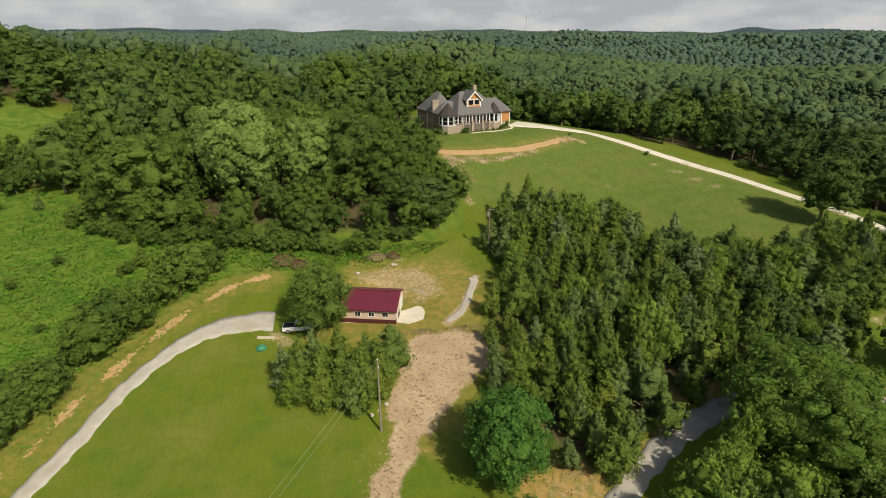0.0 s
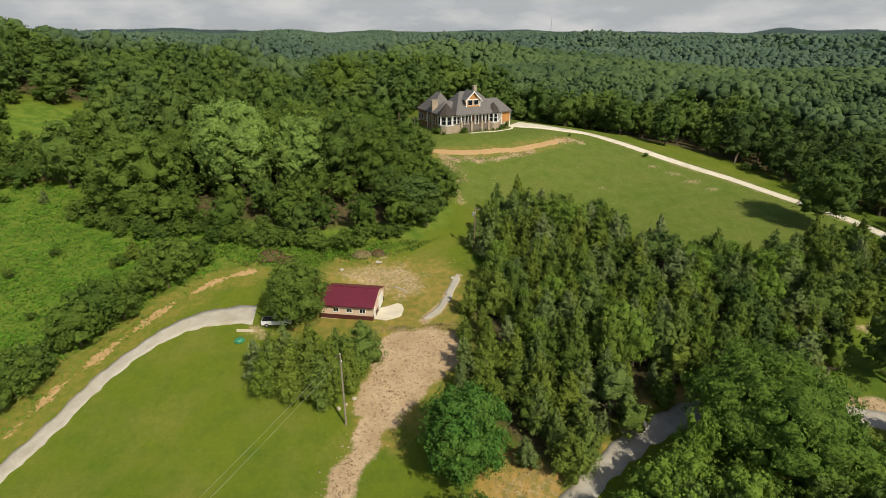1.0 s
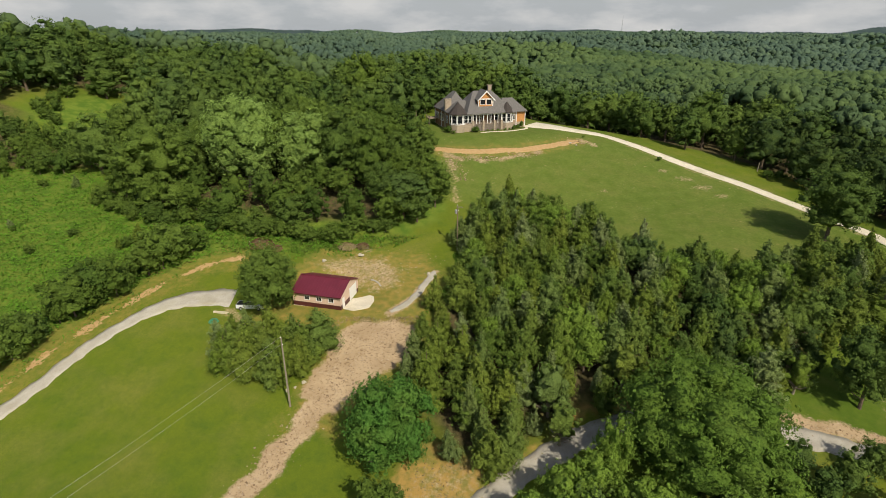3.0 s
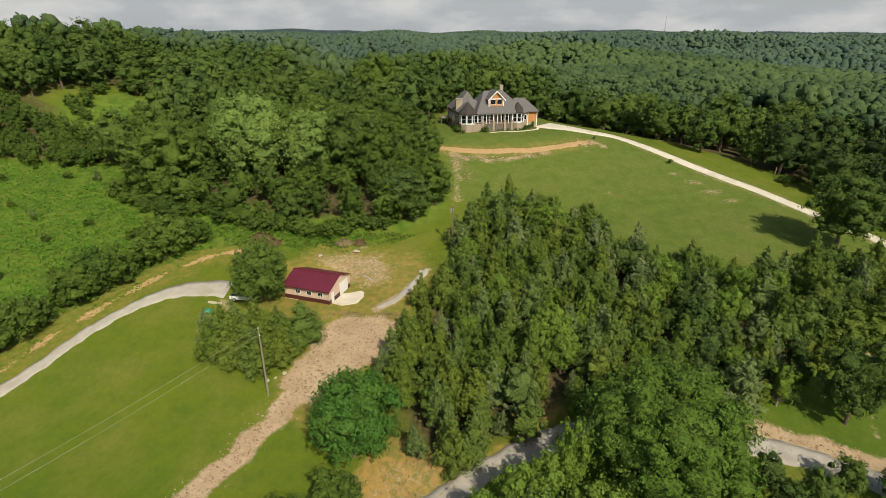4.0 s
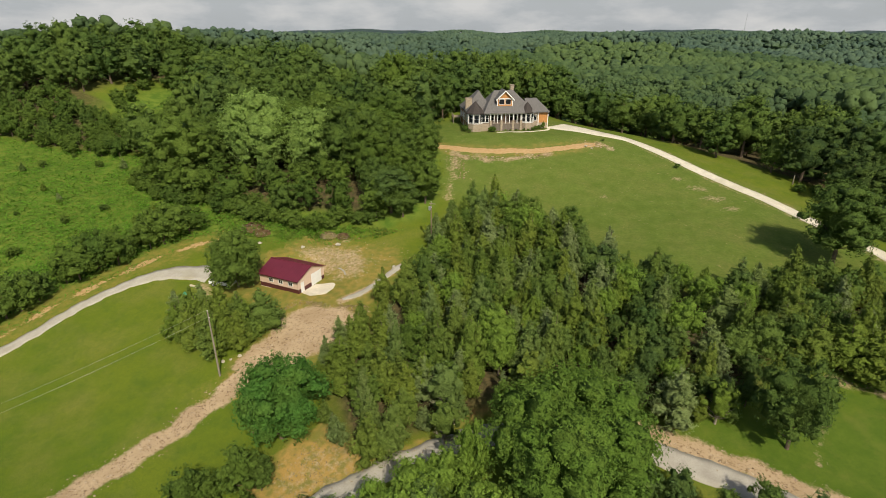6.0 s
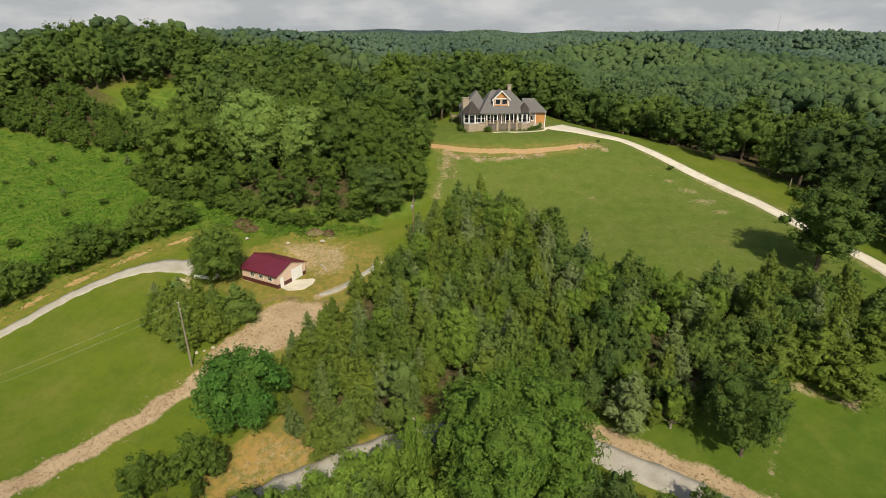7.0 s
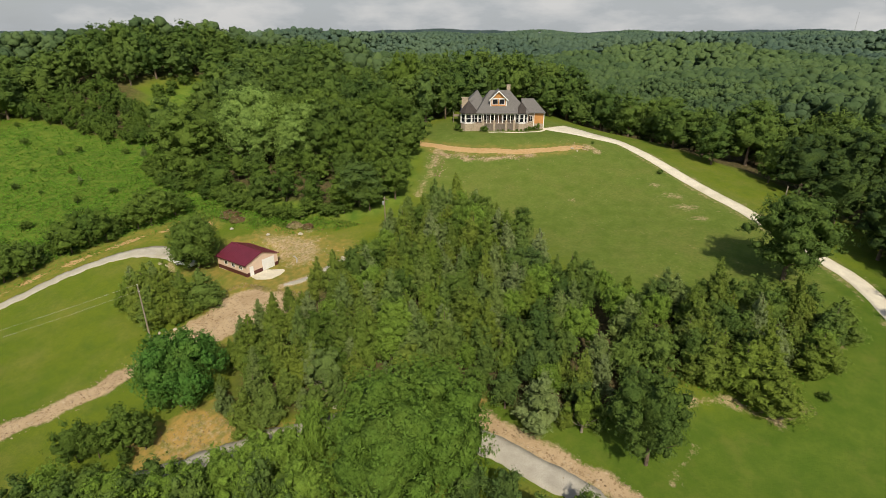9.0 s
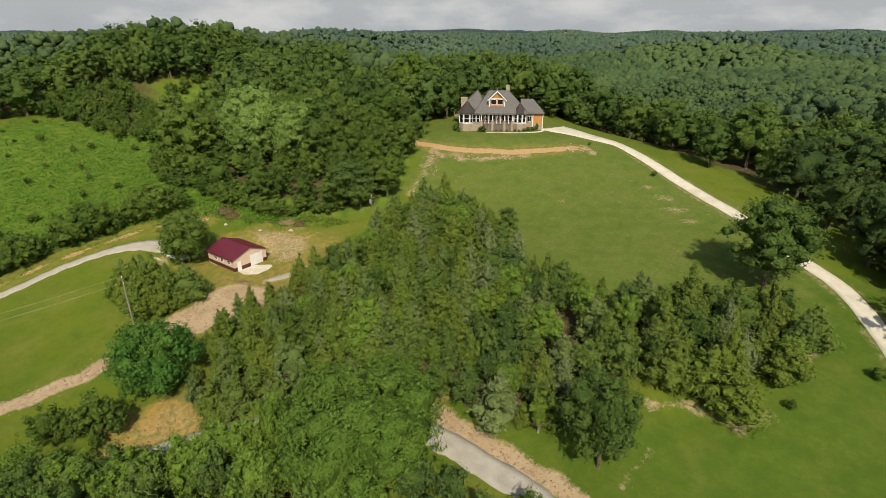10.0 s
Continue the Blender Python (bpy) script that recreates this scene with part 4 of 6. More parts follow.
    for i, (x, y, h, w) in enumerate([(37.3, 52.4, 12.5, 0.5), (35.0, 49.6, 9.6, 0.9), (31.6, 47.6, 9.4, 0.85), (28.6, 44.0, 9.0, 0.9), (25.2, 40.0, 8.8, 0.95), (32.6, 44.0, 9.5, 0.9), (41.0, 46.5, 10, 0.9), (19.0, 36.0, 9, 0.9), (26.0, 36.0, 8.6, 0.9), (11.5, 33.0, 8.4, 0.8)]):
        LIME.plant(x, y, h, w, i, i * 2.0, "bright trees beside the road")
    for i, (x, y) in enumerate(scatter(rng, NEAR_WOOD, 5.0, 900)):
        if math.hypot(x - 48, y - 56) < 6 or math.hypot(x - 35.4, y - 48.2) < 3:
            continue
        if rng.random() < 0.3:
            LIME.plant(x, y, rng.uniform(7.5, 11.0), rng.uniform(0.75, 0.95), i, i * 1.7, "bright trees beside the road")
        else:
            DARK_YOUNG.plant(x, y, rng.uniform(7.5, 11.5), rng.uniform(0.85, 1.1), i, i * 1.7, "trees beside the road", "leafy green tree beside the gravel road")
    for i, (x, y, h) in enumerate([(61, 58.2, 6), (70.8, 59.6, 6), (66, 56, 7), (57, 56.5, 7.5), (76, 59.0, 7), (81, 58, 7.5), (87, 56.5, 8), (62, 52, 8), (72, 52, 8), (80, 51, 8)]):
        DARK_YOUNG.plant(x, y, h, 1.05, i, i * 1.7, "trees beside the road", "leafy green tree beside the gravel road")
    for i, (x, y, h, w) in enumerate([(4.0, 39.4, 7.4, 0.85), (6.0, 41.2, 6.0, 0.7), (15.4, 34.6, 8.6, 1.0), (22.4, 38.6, 9.0, 1.0), (9.0, 44.0, 7.8, 0.95), (10.8, 45.2, 6.4, 0.8), (10.6, 42.4, 2.8, 0.9)]):
        YOUNG.plant(x, y, h, w * 1.2, i, i * 1.1, "bushes by the dirt track", "small dark bushy tree beside the dirt track")
    DARK_OAK.plant(75.0, 71.2, 14.4, 0.86, 0, 1.0, "", "leafy tree with a bare pale trunk by the road", "leaning_tree")
    CEDAR.plant(61.0, 71.4, 8.6, 1.5, 3, 2.0, "cedars by the road", "broad grey-green cedar by the gravel road")
    for i, (x, y, h) in enumerate([(66.4, 72.4, 7.2), (30.0, 63.4, 9.4), (31.6, 58.8, 7.6), (41.0, 69.0, 9.0)]):
        BARE.plant(x, y, h, 1.0, 0, i * 2.0, "half-dead trees")
    DARK_OAK.plant(89.6, 118.6, 17.4, 1.12, 1, 0.6, "", "dark spreading tree beside the concrete drive", "drive_tree")
    # hedge along the bank
    hedge = smooth_line([(-68, 44), (-62.5, 54), (-59.5, 62), (-56.5, 70), (-53, 78.5), (-49, 88), (-43, 95)], 2.5)
    for i, (x, y) in enumerate(hedge):
        clump = 0.5 + 0.5 * math.sin(i * 1.15 + 0.4)
        if clump < 0.1:
            continue
        SCRUB.plant(x - rng.uniform(0, 2.5), y + rng.uniform(0, 1.5), 4.4 + 5.6 * clump + rng.uniform(-0.5, 0.8), rng.uniform(0.95, 1.25), i, i * 1.9, "hedge trees along the bank", "bushy green tree in the hedge along the clay bank")
    for i, (x, y, h) in enumerate([(-63.6, 94, 2.6), (-60.8, 97.5, 4.6), (-94, 97, 2.4), (-104, 100, 2.8), (-122, 107, 3.0), (-84, 112, 3.5), (-96, 120, 4)]):
        CEDAR.plant(x, y, h, 1.2, i, i, "small cedars among the vines", "small cedar among the vines")
    low = np.random.default_rng(88)
    for i, (x, y) in enumerate(scatter(low, VINES, 9.0, 1500, 3.0)[:34]):
        SCRUB.plant(x, y, low.uniform(1.3, 2.6), low.uniform(1.0, 1.5), i, i * 1.9, "low bushes among the vines", "low dark green bush smothered in vines")
    front = smooth_line([(-84, 113), (-74, 109), (-62, 106.5), (-47, 106.5), (-36, 106), (-24, 106), (-14, 109), (-8, 111)], 1.8)
    for i, (x, y) in enumerate(front):
        SCRUB.plant(x + rng.uniform(-1, 1), y + rng.uniform(-2.0, 2.5), rng.uniform(2.4, 5.0), rng.uniform(1.0, 1.5), i, i * 1.9, "scrub before the grove", "vine-draped green scrub before the grove")
    for i, (x, y) in enumerate(scatter(rng, SHRUB_BELT, 4.6, 3500)):
        SCRUB.plant(x, y, rng.uniform(4.6, 8.4), rng.uniform(0.8, 1.1), i, i * 1.9, "scrub above the vines", "scrubby green tree above the vine bank")
    for i, (x, y, h) in enumerate([(-144, 161, 5.2), (-139, 158, 4.6), (-145, 169, 4.8), (-141, 165, 4.0), (-134, 156.5, 4.4), (-127, 156, 3.6), (-146, 176, 5.0), (-120, 158, 3.4)]):
        SCRUB.plant(x, y, h, 1.2, i, i * 1.9, "scrub on the meadow", "bushy green scrub at the meadow's edge")
    # shrubs on the lawns
    for i, (x, y, h) in enumerate([(95, 91, 1.6), (105, 102, 2.2), (62, 159.5, 1.5), (91.5, 158, 2.8), (95.5, 160, 3.0), (41, 171.5, 1.0)]):
        SHRUB.plant(x, y, h, 1.0, i, i * 2.2, "shrubs on the lawns", "small lone shrub on the mown grass")


def plant_forest():
    """The woods round the clearing: single trees along its edge, one canopy beyond."""
    n = 10000
    r, a = np.sqrt(rng.uniform(70**2, 470**2, n)), rng.uniform(radians(-88), radians(58), n)
    x, y = 30 + r * np.sin(a), 50 + r * np.cos(a)
    ok = ~inside(x, y, CLEARING) & ~inside(x, y, GROVE) & ~inside(x, y, MEADOW) & ~inside(x, y, SHRUB_BELT) & (to_line(x, y, HOUSE_DRIVE) > 8.5) & (to_line(x, y, [(-146, 153), (-131, 149), (-116, 150), (-107, 157)]) > 8)
    got = np.zeros((0, 2))
    for p in np.stack([x[ok], y[ok]], 1):
        if not len(got) or np.hypot(*(got - p).T).min() > 6.6:
            got = np.vstack([got, p])
    edge = np.minimum(to_line(got[:, 0], got[:, 1], CLEARING + CLEARING[:1]), to_line(got[:, 0], got[:, 1], MEADOW + MEADOW[:1]) + 2)
    edge = edge + 0.06 * np.hypot(got[:, 0] - 40, got[:, 1] - 60)
    order = np.argsort(edge)
    near, rest = order[:225], order[225:]
    for i, k in enumerate(near):
        px, py = got[k]
        h = (rng.uniform(9, 13) if rng.random() < 0.35 else rng.uniform(13.0, 17.0 if px < 75 else 20.0)) if px > 20 else (rng.uniform(16, 22) if px < -75 and py > 140 else rng.uniform(15, 21))
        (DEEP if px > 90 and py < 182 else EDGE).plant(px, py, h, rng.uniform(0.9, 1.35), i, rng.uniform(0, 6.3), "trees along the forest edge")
    quads, lumps_v, lumps_f, n0 = [], [], [], 0
    tone_q, tone_v = [], []
    for k in rest:
        px, py = got[k]
        h, w = (rng.uniform(12, 18) if px > 20 else (rng.uniform(17, 23) if px < -75 and 120 < py < 280 else rng.uniform(15, 22))), rng.uniform(4.0, 6.4)
        z, tone = float(land(px, py)), rng.uniform(0, 1)
        close = math.hypot(px - 40, py - 60) < 290
        m, n, leaf = (9, 70, 0.85) if close else (7, 34, 1.1)
        a = np.arange(m) * 2.4 + rng.uniform(0, 6)
        up = -0.35 + 1.2 * (np.arange(m) + 0.5) / m
        rad = w * rng.uniform(0.34, 0.52, m)
        out = (w - rad * 0.8) * np.sqrt(1 - up**2) * rng.uniform(0.8, 1.15, m)
        mid = np.array([px, py, z + h * 0.72])
        off = np.stack([out * np.cos(a), out * np.sin(a), up * (h * 0.28 - rad * 0.5)], 1)
        pick = rng.integers(0, m, n)
        way = unit(rng.normal(size=(n, 3)) + (0, 0, 0.5))
        at = mid + off[pick] + way * rad[pick, None] * rng.uniform(0.92, 1.1, (n, 1))
        quads.append(tufts(rng, at, way, leaf, 0.15, 1.2))
        tone_q.append(np.full(4 * n, tone))
        for o, q in [*zip(off, rad), ((0, 0, -h * 0.1), w * 0.75)]:
            v, f = lump(rng, mid + o, (q * 0.95, q * 0.95, q * 0.9), BALL_2 if close else BALL_1, 0.22)
            lumps_v.append(v), lumps_f.append(f + n0)
            tone_v.append(np.full(len(v), tone))
            n0 += len(v)
    me = quads_mesh("forest_canopy", np.concatenate(quads), LEAF_FAR, (np.concatenate(lumps_v), np.concatenate(lumps_f)), smooth=True)
    me.attributes.new("tone", "FLOAT", "POINT").data.foreach_set("value", np.concatenate(tone_q + tone_v).astype(np.float32))
    tagged(new("forest_canopy", me), "dense green forest covering the rolling hills", "forest", kind="stuff")


def domes(g, at, wide, tall, ball, cut):
    """Uneven rounded crowns at places, open below: all their corners and faces."""
    v, f = ball
    f = f[v[f].mean(1)[:, 2] > cut]
    used = np.unique(f)
    f = np.searchsorted(used, f)
    v = v[used]
    n, m = len(at), len(v)
    ph = g.uniform(0, 6.3, (n, 3, 1))
    d = 1 + 0.17 * (np.sin(v[:, 0] * 3.3 + ph[:, 0]) + np.sin(v[:, 1] * 3.9 + ph[:, 1]) + np.sin(v[:, 2] * 4.6 + ph[:, 2])) + g.normal(size=(n, m)) * 0.13
    verts = at[:, None] + v[None] * d[..., None] * np.stack([wide, wide, tall], 1)[:, None]
    return verts.reshape(-1, 3), (f[None] + (np.arange(n) * m)[:, None, None]).reshape(-1, 3), m


def plant_distance():
    """Far woods out to the skyline: crowns in a loose lattice that widens with distance."""
    g = np.random.default_rng(31)
    for name, leaves, r0, r1, deep, gap, heads, ball, cut in (("wooded_valley", LEAF_FAR, 440, 850, 10.5, 9.5, 5, BALL_1, -0.3), ("far_forest", LEAF_HAZED, 850, 1500, 16.0, 9.5, 2, BALL_1, -0.3),
                                                              ("distant_forest", LEAF_HAZED, 1500, 3500, 40.0, 11.0, 1, BALL_1, -0.3)):
        n = int(0.5 * (r1**2 - r0**2) * radians(122) / (deep * gap))
        r, a = np.sqrt(g.uniform(r0**2, r1**2, n)), radians(-76) + radians(122) * ((np.arange(n) * 0.6180339887) % 1)
        x, y = 30 + r * np.sin(a), 50 + r * np.cos(a)
        wide = gap * g.uniform(0.60, 0.95, n)
        at = np.stack([x, y, land(x, y) + g.uniform(7.8, 10.6, n)], 1)
        tone = np.clip(0.45 + 0.30 * wobble(x, y, 130.0, 3.0) + 0.24 * wobble(x, y, 38.0, 6.0) + g.normal(size=n) * 0.11, 0, 1)
        at, wide, tone = np.repeat(at, heads, 0), np.repeat(wide, heads), np.repeat(tone, heads)
        if heads > 1:
            at = at + g.normal(size=at.shape) * (wide * 0.36)[:, None] * (1, 1, 0.55)
            wide = wide * g.uniform(0.50, 0.80, len(wide))
        tall = wide * g.uniform(0.60, 0.85, len(wide)) + 0.6
        v, f, m = domes(g, at, wide, tall, ball, cut)
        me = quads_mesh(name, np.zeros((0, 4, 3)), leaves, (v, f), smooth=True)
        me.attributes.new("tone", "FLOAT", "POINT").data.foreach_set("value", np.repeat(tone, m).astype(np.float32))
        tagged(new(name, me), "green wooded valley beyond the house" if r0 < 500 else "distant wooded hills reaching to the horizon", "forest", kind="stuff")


def build_skyline():
    """The last ridge before the sky: a plain far backdrop with an uneven, wooded crest, glowing in a painted haze
    colour.
    """
    s = Nodes("glowing_haze_ridge", 1.0, 0.0)
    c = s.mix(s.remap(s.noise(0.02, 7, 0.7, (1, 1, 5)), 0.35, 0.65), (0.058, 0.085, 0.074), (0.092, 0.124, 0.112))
    # black base: the ridge emits its haze colour and takes no sunlight
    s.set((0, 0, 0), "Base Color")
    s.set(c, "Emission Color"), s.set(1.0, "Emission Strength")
    verts, faces, n = [], [], 2600
    for i in range(n + 1):
        a = radians(-86) + radians(140) * i / n
        deg = math.degrees(a)
        crest = 48 + 6 * math.sin(deg / 5.1 + 1) + 5 * math.sin(deg / 2.3) + 3.0 * math.sin(deg / 0.9 + 2) + 20 * math.exp(-((deg - 28) / 1.8) ** 2) + 14 * math.exp(-((deg + 31) / 4.0) ** 2)
        crest += rng.uniform(-3.5, 3.5)
        x, y = 40 + 3900 * math.sin(a), 40 + 3900 * math.cos(a)
        verts += [(x, y, -60), (x, y, crest)]
        if i:
            k = 2 * i
            faces.append((k - 2, k, k + 1, k - 1))
    tagged(new("backdrop", tris_mesh("backdrop", verts, faces, s.mat)), "glowing backdrop of a wooded ridge on the horizon, in painted blue-green haze", "backdrop", kind="structure")


def grow_vines():
    """Leaves that cover the bank in one rolling mat."""
    n = 120000
    xs, ys = [p[0] for p in VINES], [p[1] for p in VINES]
    x, y = rng.uniform(min(xs), max(xs), n), rng.uniform(min(ys), max(ys), n)
    ok = inside(x, y, VINES) & (rng.random(n) < np.clip(1.25 - np.hypot(x, y) / 220, 0.25, 1))
    x, y = x[ok], y[ok]
    hump = 0.60 + 0.65 * wobble(x, y, 5.0, 2.0) + 0.35 * wobble(x, y, 1.5, 5.0)
    z = land(x, y) + np.clip(hump, 0.05, 2) * rng.uniform(0.6, 1.1, len(x))
    way = unit(np.stack([rng.normal(size=len(x)) * 0.35, rng.normal(size=len(x)) * 0.35, np.ones(len(x))], 1))
    me = quads_mesh("vine_thicket", tufts(rng, np.stack([x, y, z], 1), way, 0.42, 0.1, 1.2), LEAF_VINE)
    tagged(new("vine_thicket", me), "bright green climbing vines smothering the bank", "vines", kind="stuff")


def scatter_stones():
    """Rubble on the turned soil, round the yard and below the earth band."""
    vs, fs, n0 = [], [], 0
    spots = []
    for k in range(5200):
        q = rng.random()
        if q < 0.55:
            i = rng.integers(0, len(TRACK) - 1)
            t = rng.random()
            x = TRACK[i][0] * (1 - t) + TRACK[i + 1][0] * t + rng.normal() * 1.5
            y = TRACK[i][1] * (1 - t) + TRACK[i + 1][1] * t + rng.normal() * 1.0
        elif q < 0.75:
            x, y = rng.uniform(-8, 8), rng.uniform(62, 81)
            if not inside(np.array([x]), np.array([y]), TURNED_EARTH)[0]:
                continue
        elif q < 0.85:
            t = rng.random()
            x, y = (2 + 5 * t + rng.normal() * 1.6, 149 - 12 * t) if rng.random() < 0.45 else (2 + 26 * t, 147.5 + 9.3 * t * t + rng.normal() * 0.9)
        elif q < 0.93:
            t = rng.random()
            x, y = 50 + 30 * t, 68.6 - 4.0 * t + rng.normal() * 0.9
        else:
            x, y = rng.uniform(-20, 9), rng.uniform(91, 106)
        spots.append((x, y, 2.0 if 0.75 <= q < 0.85 else 1.0))
    for k in range(60):
        spots.append((40.5 + rng.normal() * 1.8, 167.3 + rng.normal() * 1.0, 2.4))
    spots = np.array(spots)
    z = land(spots[:, 0], spots[:, 1])
    for (x, y, k), h in zip(spots, z):
        r = k * (0.035 + 0.12 * rng.random() ** 4)
        v, f = lump(rng, (x, y, h + r * 0.2), (r * rng.uniform(0.8, 1.4), r, r * 0.6), BALL_1, 0.3)
        vs.append(v), fs.append(f + n0)
        n0 += len(v)
    me = quads_mesh("rubble", np.zeros((0, 4, 3)), RUBBLE, (np.concatenate(vs), np.concatenate(fs)))
    tagged(new("rubble", me), "scattered pale and brown stones on bare soil", "stones", kind="stuff")


def grow_tufts(name, label, poly_list, count, size, material, tall=1.0):
    """Rank grass and weeds that stand out of the mown turf."""
    pts = []
    for poly in poly_list:
        xs, ys = [p[0] for p in poly], [p[1] for p in poly]
        x, y = rng.uniform(min(xs), max(xs), count), rng.uniform(min(ys), max(ys), count)
        ok = inside(x, y, poly) & (rng.random(count) < 0.55 + 0.45 * wobble(x, y, 2.5, 3.0))
        pts.append(np.stack([x[ok], y[ok]], 1))
    p = np.concatenate(pts)
    z = land(p[:, 0], p[:, 1]) + size * 0.35 * tall
    way = unit(np.stack([rng.normal(size=len(p)), rng.normal(size=len(p)), np.full(len(p), 0.7)], 1))
    me = quads_mesh(name, tufts(rng, np.column_stack([p, z]), way, size, -0.6, 1.5), material)
    tagged(new(name, me), label, "grass", kind="stuff")


plant_wood()
plant_forest()
plant_distance()
build_skyline()
grow_vines()
scatter_stones()
grow_tufts("rough_grass", "rank green weeds along the lawn's edges", [[(-30, 96), (-12, 101), (-3, 107), (2, 113), (-6, 110), (-26, 106)], [(8, 84), (15, 97), (11, 108), (9, 106), (13, 98), (6, 87)],
            [(51, 71.5), (60, 71), (67, 73.5), (74, 80), (77, 86), (88, 84.5), (95, 96), (93, 98), (76, 88), (60, 73)], [(-63, 47), (-56, 58), (-54, 66), (-49, 77), (-44, 87), (-46, 88), (-52, 77), (-57, 66), (-60, 57)]], 7000, 0.30, LEAF_VINE)
grow_tufts("tall_weeds", "tall rank green weeds before the grove", [[(-38, 97), (-24, 99), (-12, 102.5), (-5, 106), (1, 111.5), (-6, 111), (-26, 107), (-44, 107), (-46, 101)]], 3600, 0.62, LEAF_OAK)
grow_tufts("dry_grass", "dry straw-coloured grass on bare ground", [[(10, 48), (14, 55), (24, 53), (34, 62), (46, 69), (50, 66.5), (36, 62), (24, 52), (17, 45)], [(-10, 76), (-8, 81), (7, 83.5), (9, 82), (4, 81), (-6, 80)]], 5000, 0.22, STRAW)

# ---- house on the hill ----
STONE = stone_material()
ROOF = shingle_material("grey_shingles", (0.21, 0.195, 0.18), (0.15, 0.14, 0.13))
TURRET_ROOF = shingle_material("dark_brown_shingles", (0.085, 0.07, 0.062), (0.06, 0.05, 0.045))
CEDAR_WALL = plain("orange_cedar_siding", (0.52, 0.24, 0.075), 0.7, 0.3, 0.2, 1.2)
BRICK_WALL = plain("brown_siding", (0.30, 0.17, 0.09), 0.8, 0.2, 0.2, 1.2)
WHITE = plain("white_paint", (0.80, 0.78, 0.74), 0.5, 0.4, 0.05, 1.0)
DARK_WOOD = plain("grey_weathered_boards", (0.20, 0.165, 0.135), 0.85, 0.2, 0.2, 1.5)
DECK = plain("deck_boards", (0.30, 0.235, 0.175), 0.8, 0.2, 0.2, 1.5)
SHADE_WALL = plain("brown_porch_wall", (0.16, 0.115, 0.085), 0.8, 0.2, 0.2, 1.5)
GLASS = Nodes("dark_window_glass", 0.06, 0.6).done((0.012, 0.014, 0.018))
METAL = plain("galvanised_metal", (0.5, 0.5, 0.5), 0.45, 0.5, 0.1, 2.0, 0.7)


def window(parent, u, v, z, w, h, out=(0, -1), bars=(1, 1), depth=0.10):
    """A framed window on a wall: u, v its middle foot on the wall's face, out the way it faces."""
    ox, oy = out
    win = new("window")
    win.parent = parent
    win.matrix_basis = Matrix(((-oy, -ox, 0, u), (ox, -oy, 0, v), (0, 0, 1, z), (0, 0, 0, 1)))
    bm = bmesh.new()
    t = 0.11
    box(bm, (-w / 2 - t, -depth, -t), (-w / 2, 0.02, h + t))
    box(bm, (w / 2, -depth, -t), (w / 2 + t, 0.02, h + t))
    box(bm, (-w / 2, -depth, h), (w / 2, 0.02, h + t))
    box(bm, (-w / 2, -depth, -t), (w / 2, 0.02, 0))
    nx, nz = bars
    for i in range(1, nx):
        box(bm, (-w / 2 + w * i / nx - 0.03, -depth + 0.02, 0), (-w / 2 + w * i / nx + 0.03, 0.0, h))
    for i in range(1, nz):
        box(bm, (-w / 2, -depth + 0.025, h * i / nz - 0.03), (w / 2, 0.005, h * i / nz + 0.03))
    # frame and panes
    part("frame", bm, WHITE, win)
    for i in range(nx):
        for k in range(nz):
            part("pane", block((-w / 2 + w * i / nx, -0.045, h * k / nz), (-w / 2 + w * (i + 1) / nx, -0.015, h * (k + 1) / nz)), GLASS, win)
    return win


def hip(u0, v0, u1, v1, z, ridge, top, over=0.5, thick=0.28):
    """A hipped roof on a rectangle; ridge: two (u, v) ends."""
    bm = bmesh.new()
    c = [(u0 - over, v0 - over), (u1 + over, v0 - over), (u1 + over, v1 + over), (u0 - over, v1 + over)]
    lo, hi = [bm.verts.new((*p, z - thick)) for p in c], [bm.verts.new((*p, z)) for p in c]
    (a, b) = [bm.verts.new((*p, top)) for p in ridge]
    bm.faces.new(lo[::-1])
    for i in range(4):
        j = (i + 1) % 4
        bm.faces.new((lo[i], lo[j], hi[j], hi[i]))
    if abs(ridge[0][1] - ridge[1][1]) < abs(ridge[0][0] - ridge[1][0]) or ridge[0] == ridge[1]:
        bm.faces.new((hi[0], hi[1], b, a)), bm.faces.new((hi[1], hi[2], b)), bm.faces.new((hi[2], hi[3], a, b)), bm.faces.new((hi[3], hi[0], a))
    else:
        bm.faces.new((hi[0], hi[1], a)), bm.faces.new((hi[1], hi[2], b, a)), bm.faces.new((hi[2], hi[3], b)), bm.faces.new((hi[3], hi[0], a, b))
    return bm


def ring(u, v, r, n=8, turn=0.0):
    return [(u + r * math.cos(turn + math.tau * (k + 0.5) / n), v + r * math.sin(turn + math.tau * (k + 0.5) / n)) for k in range(n)]


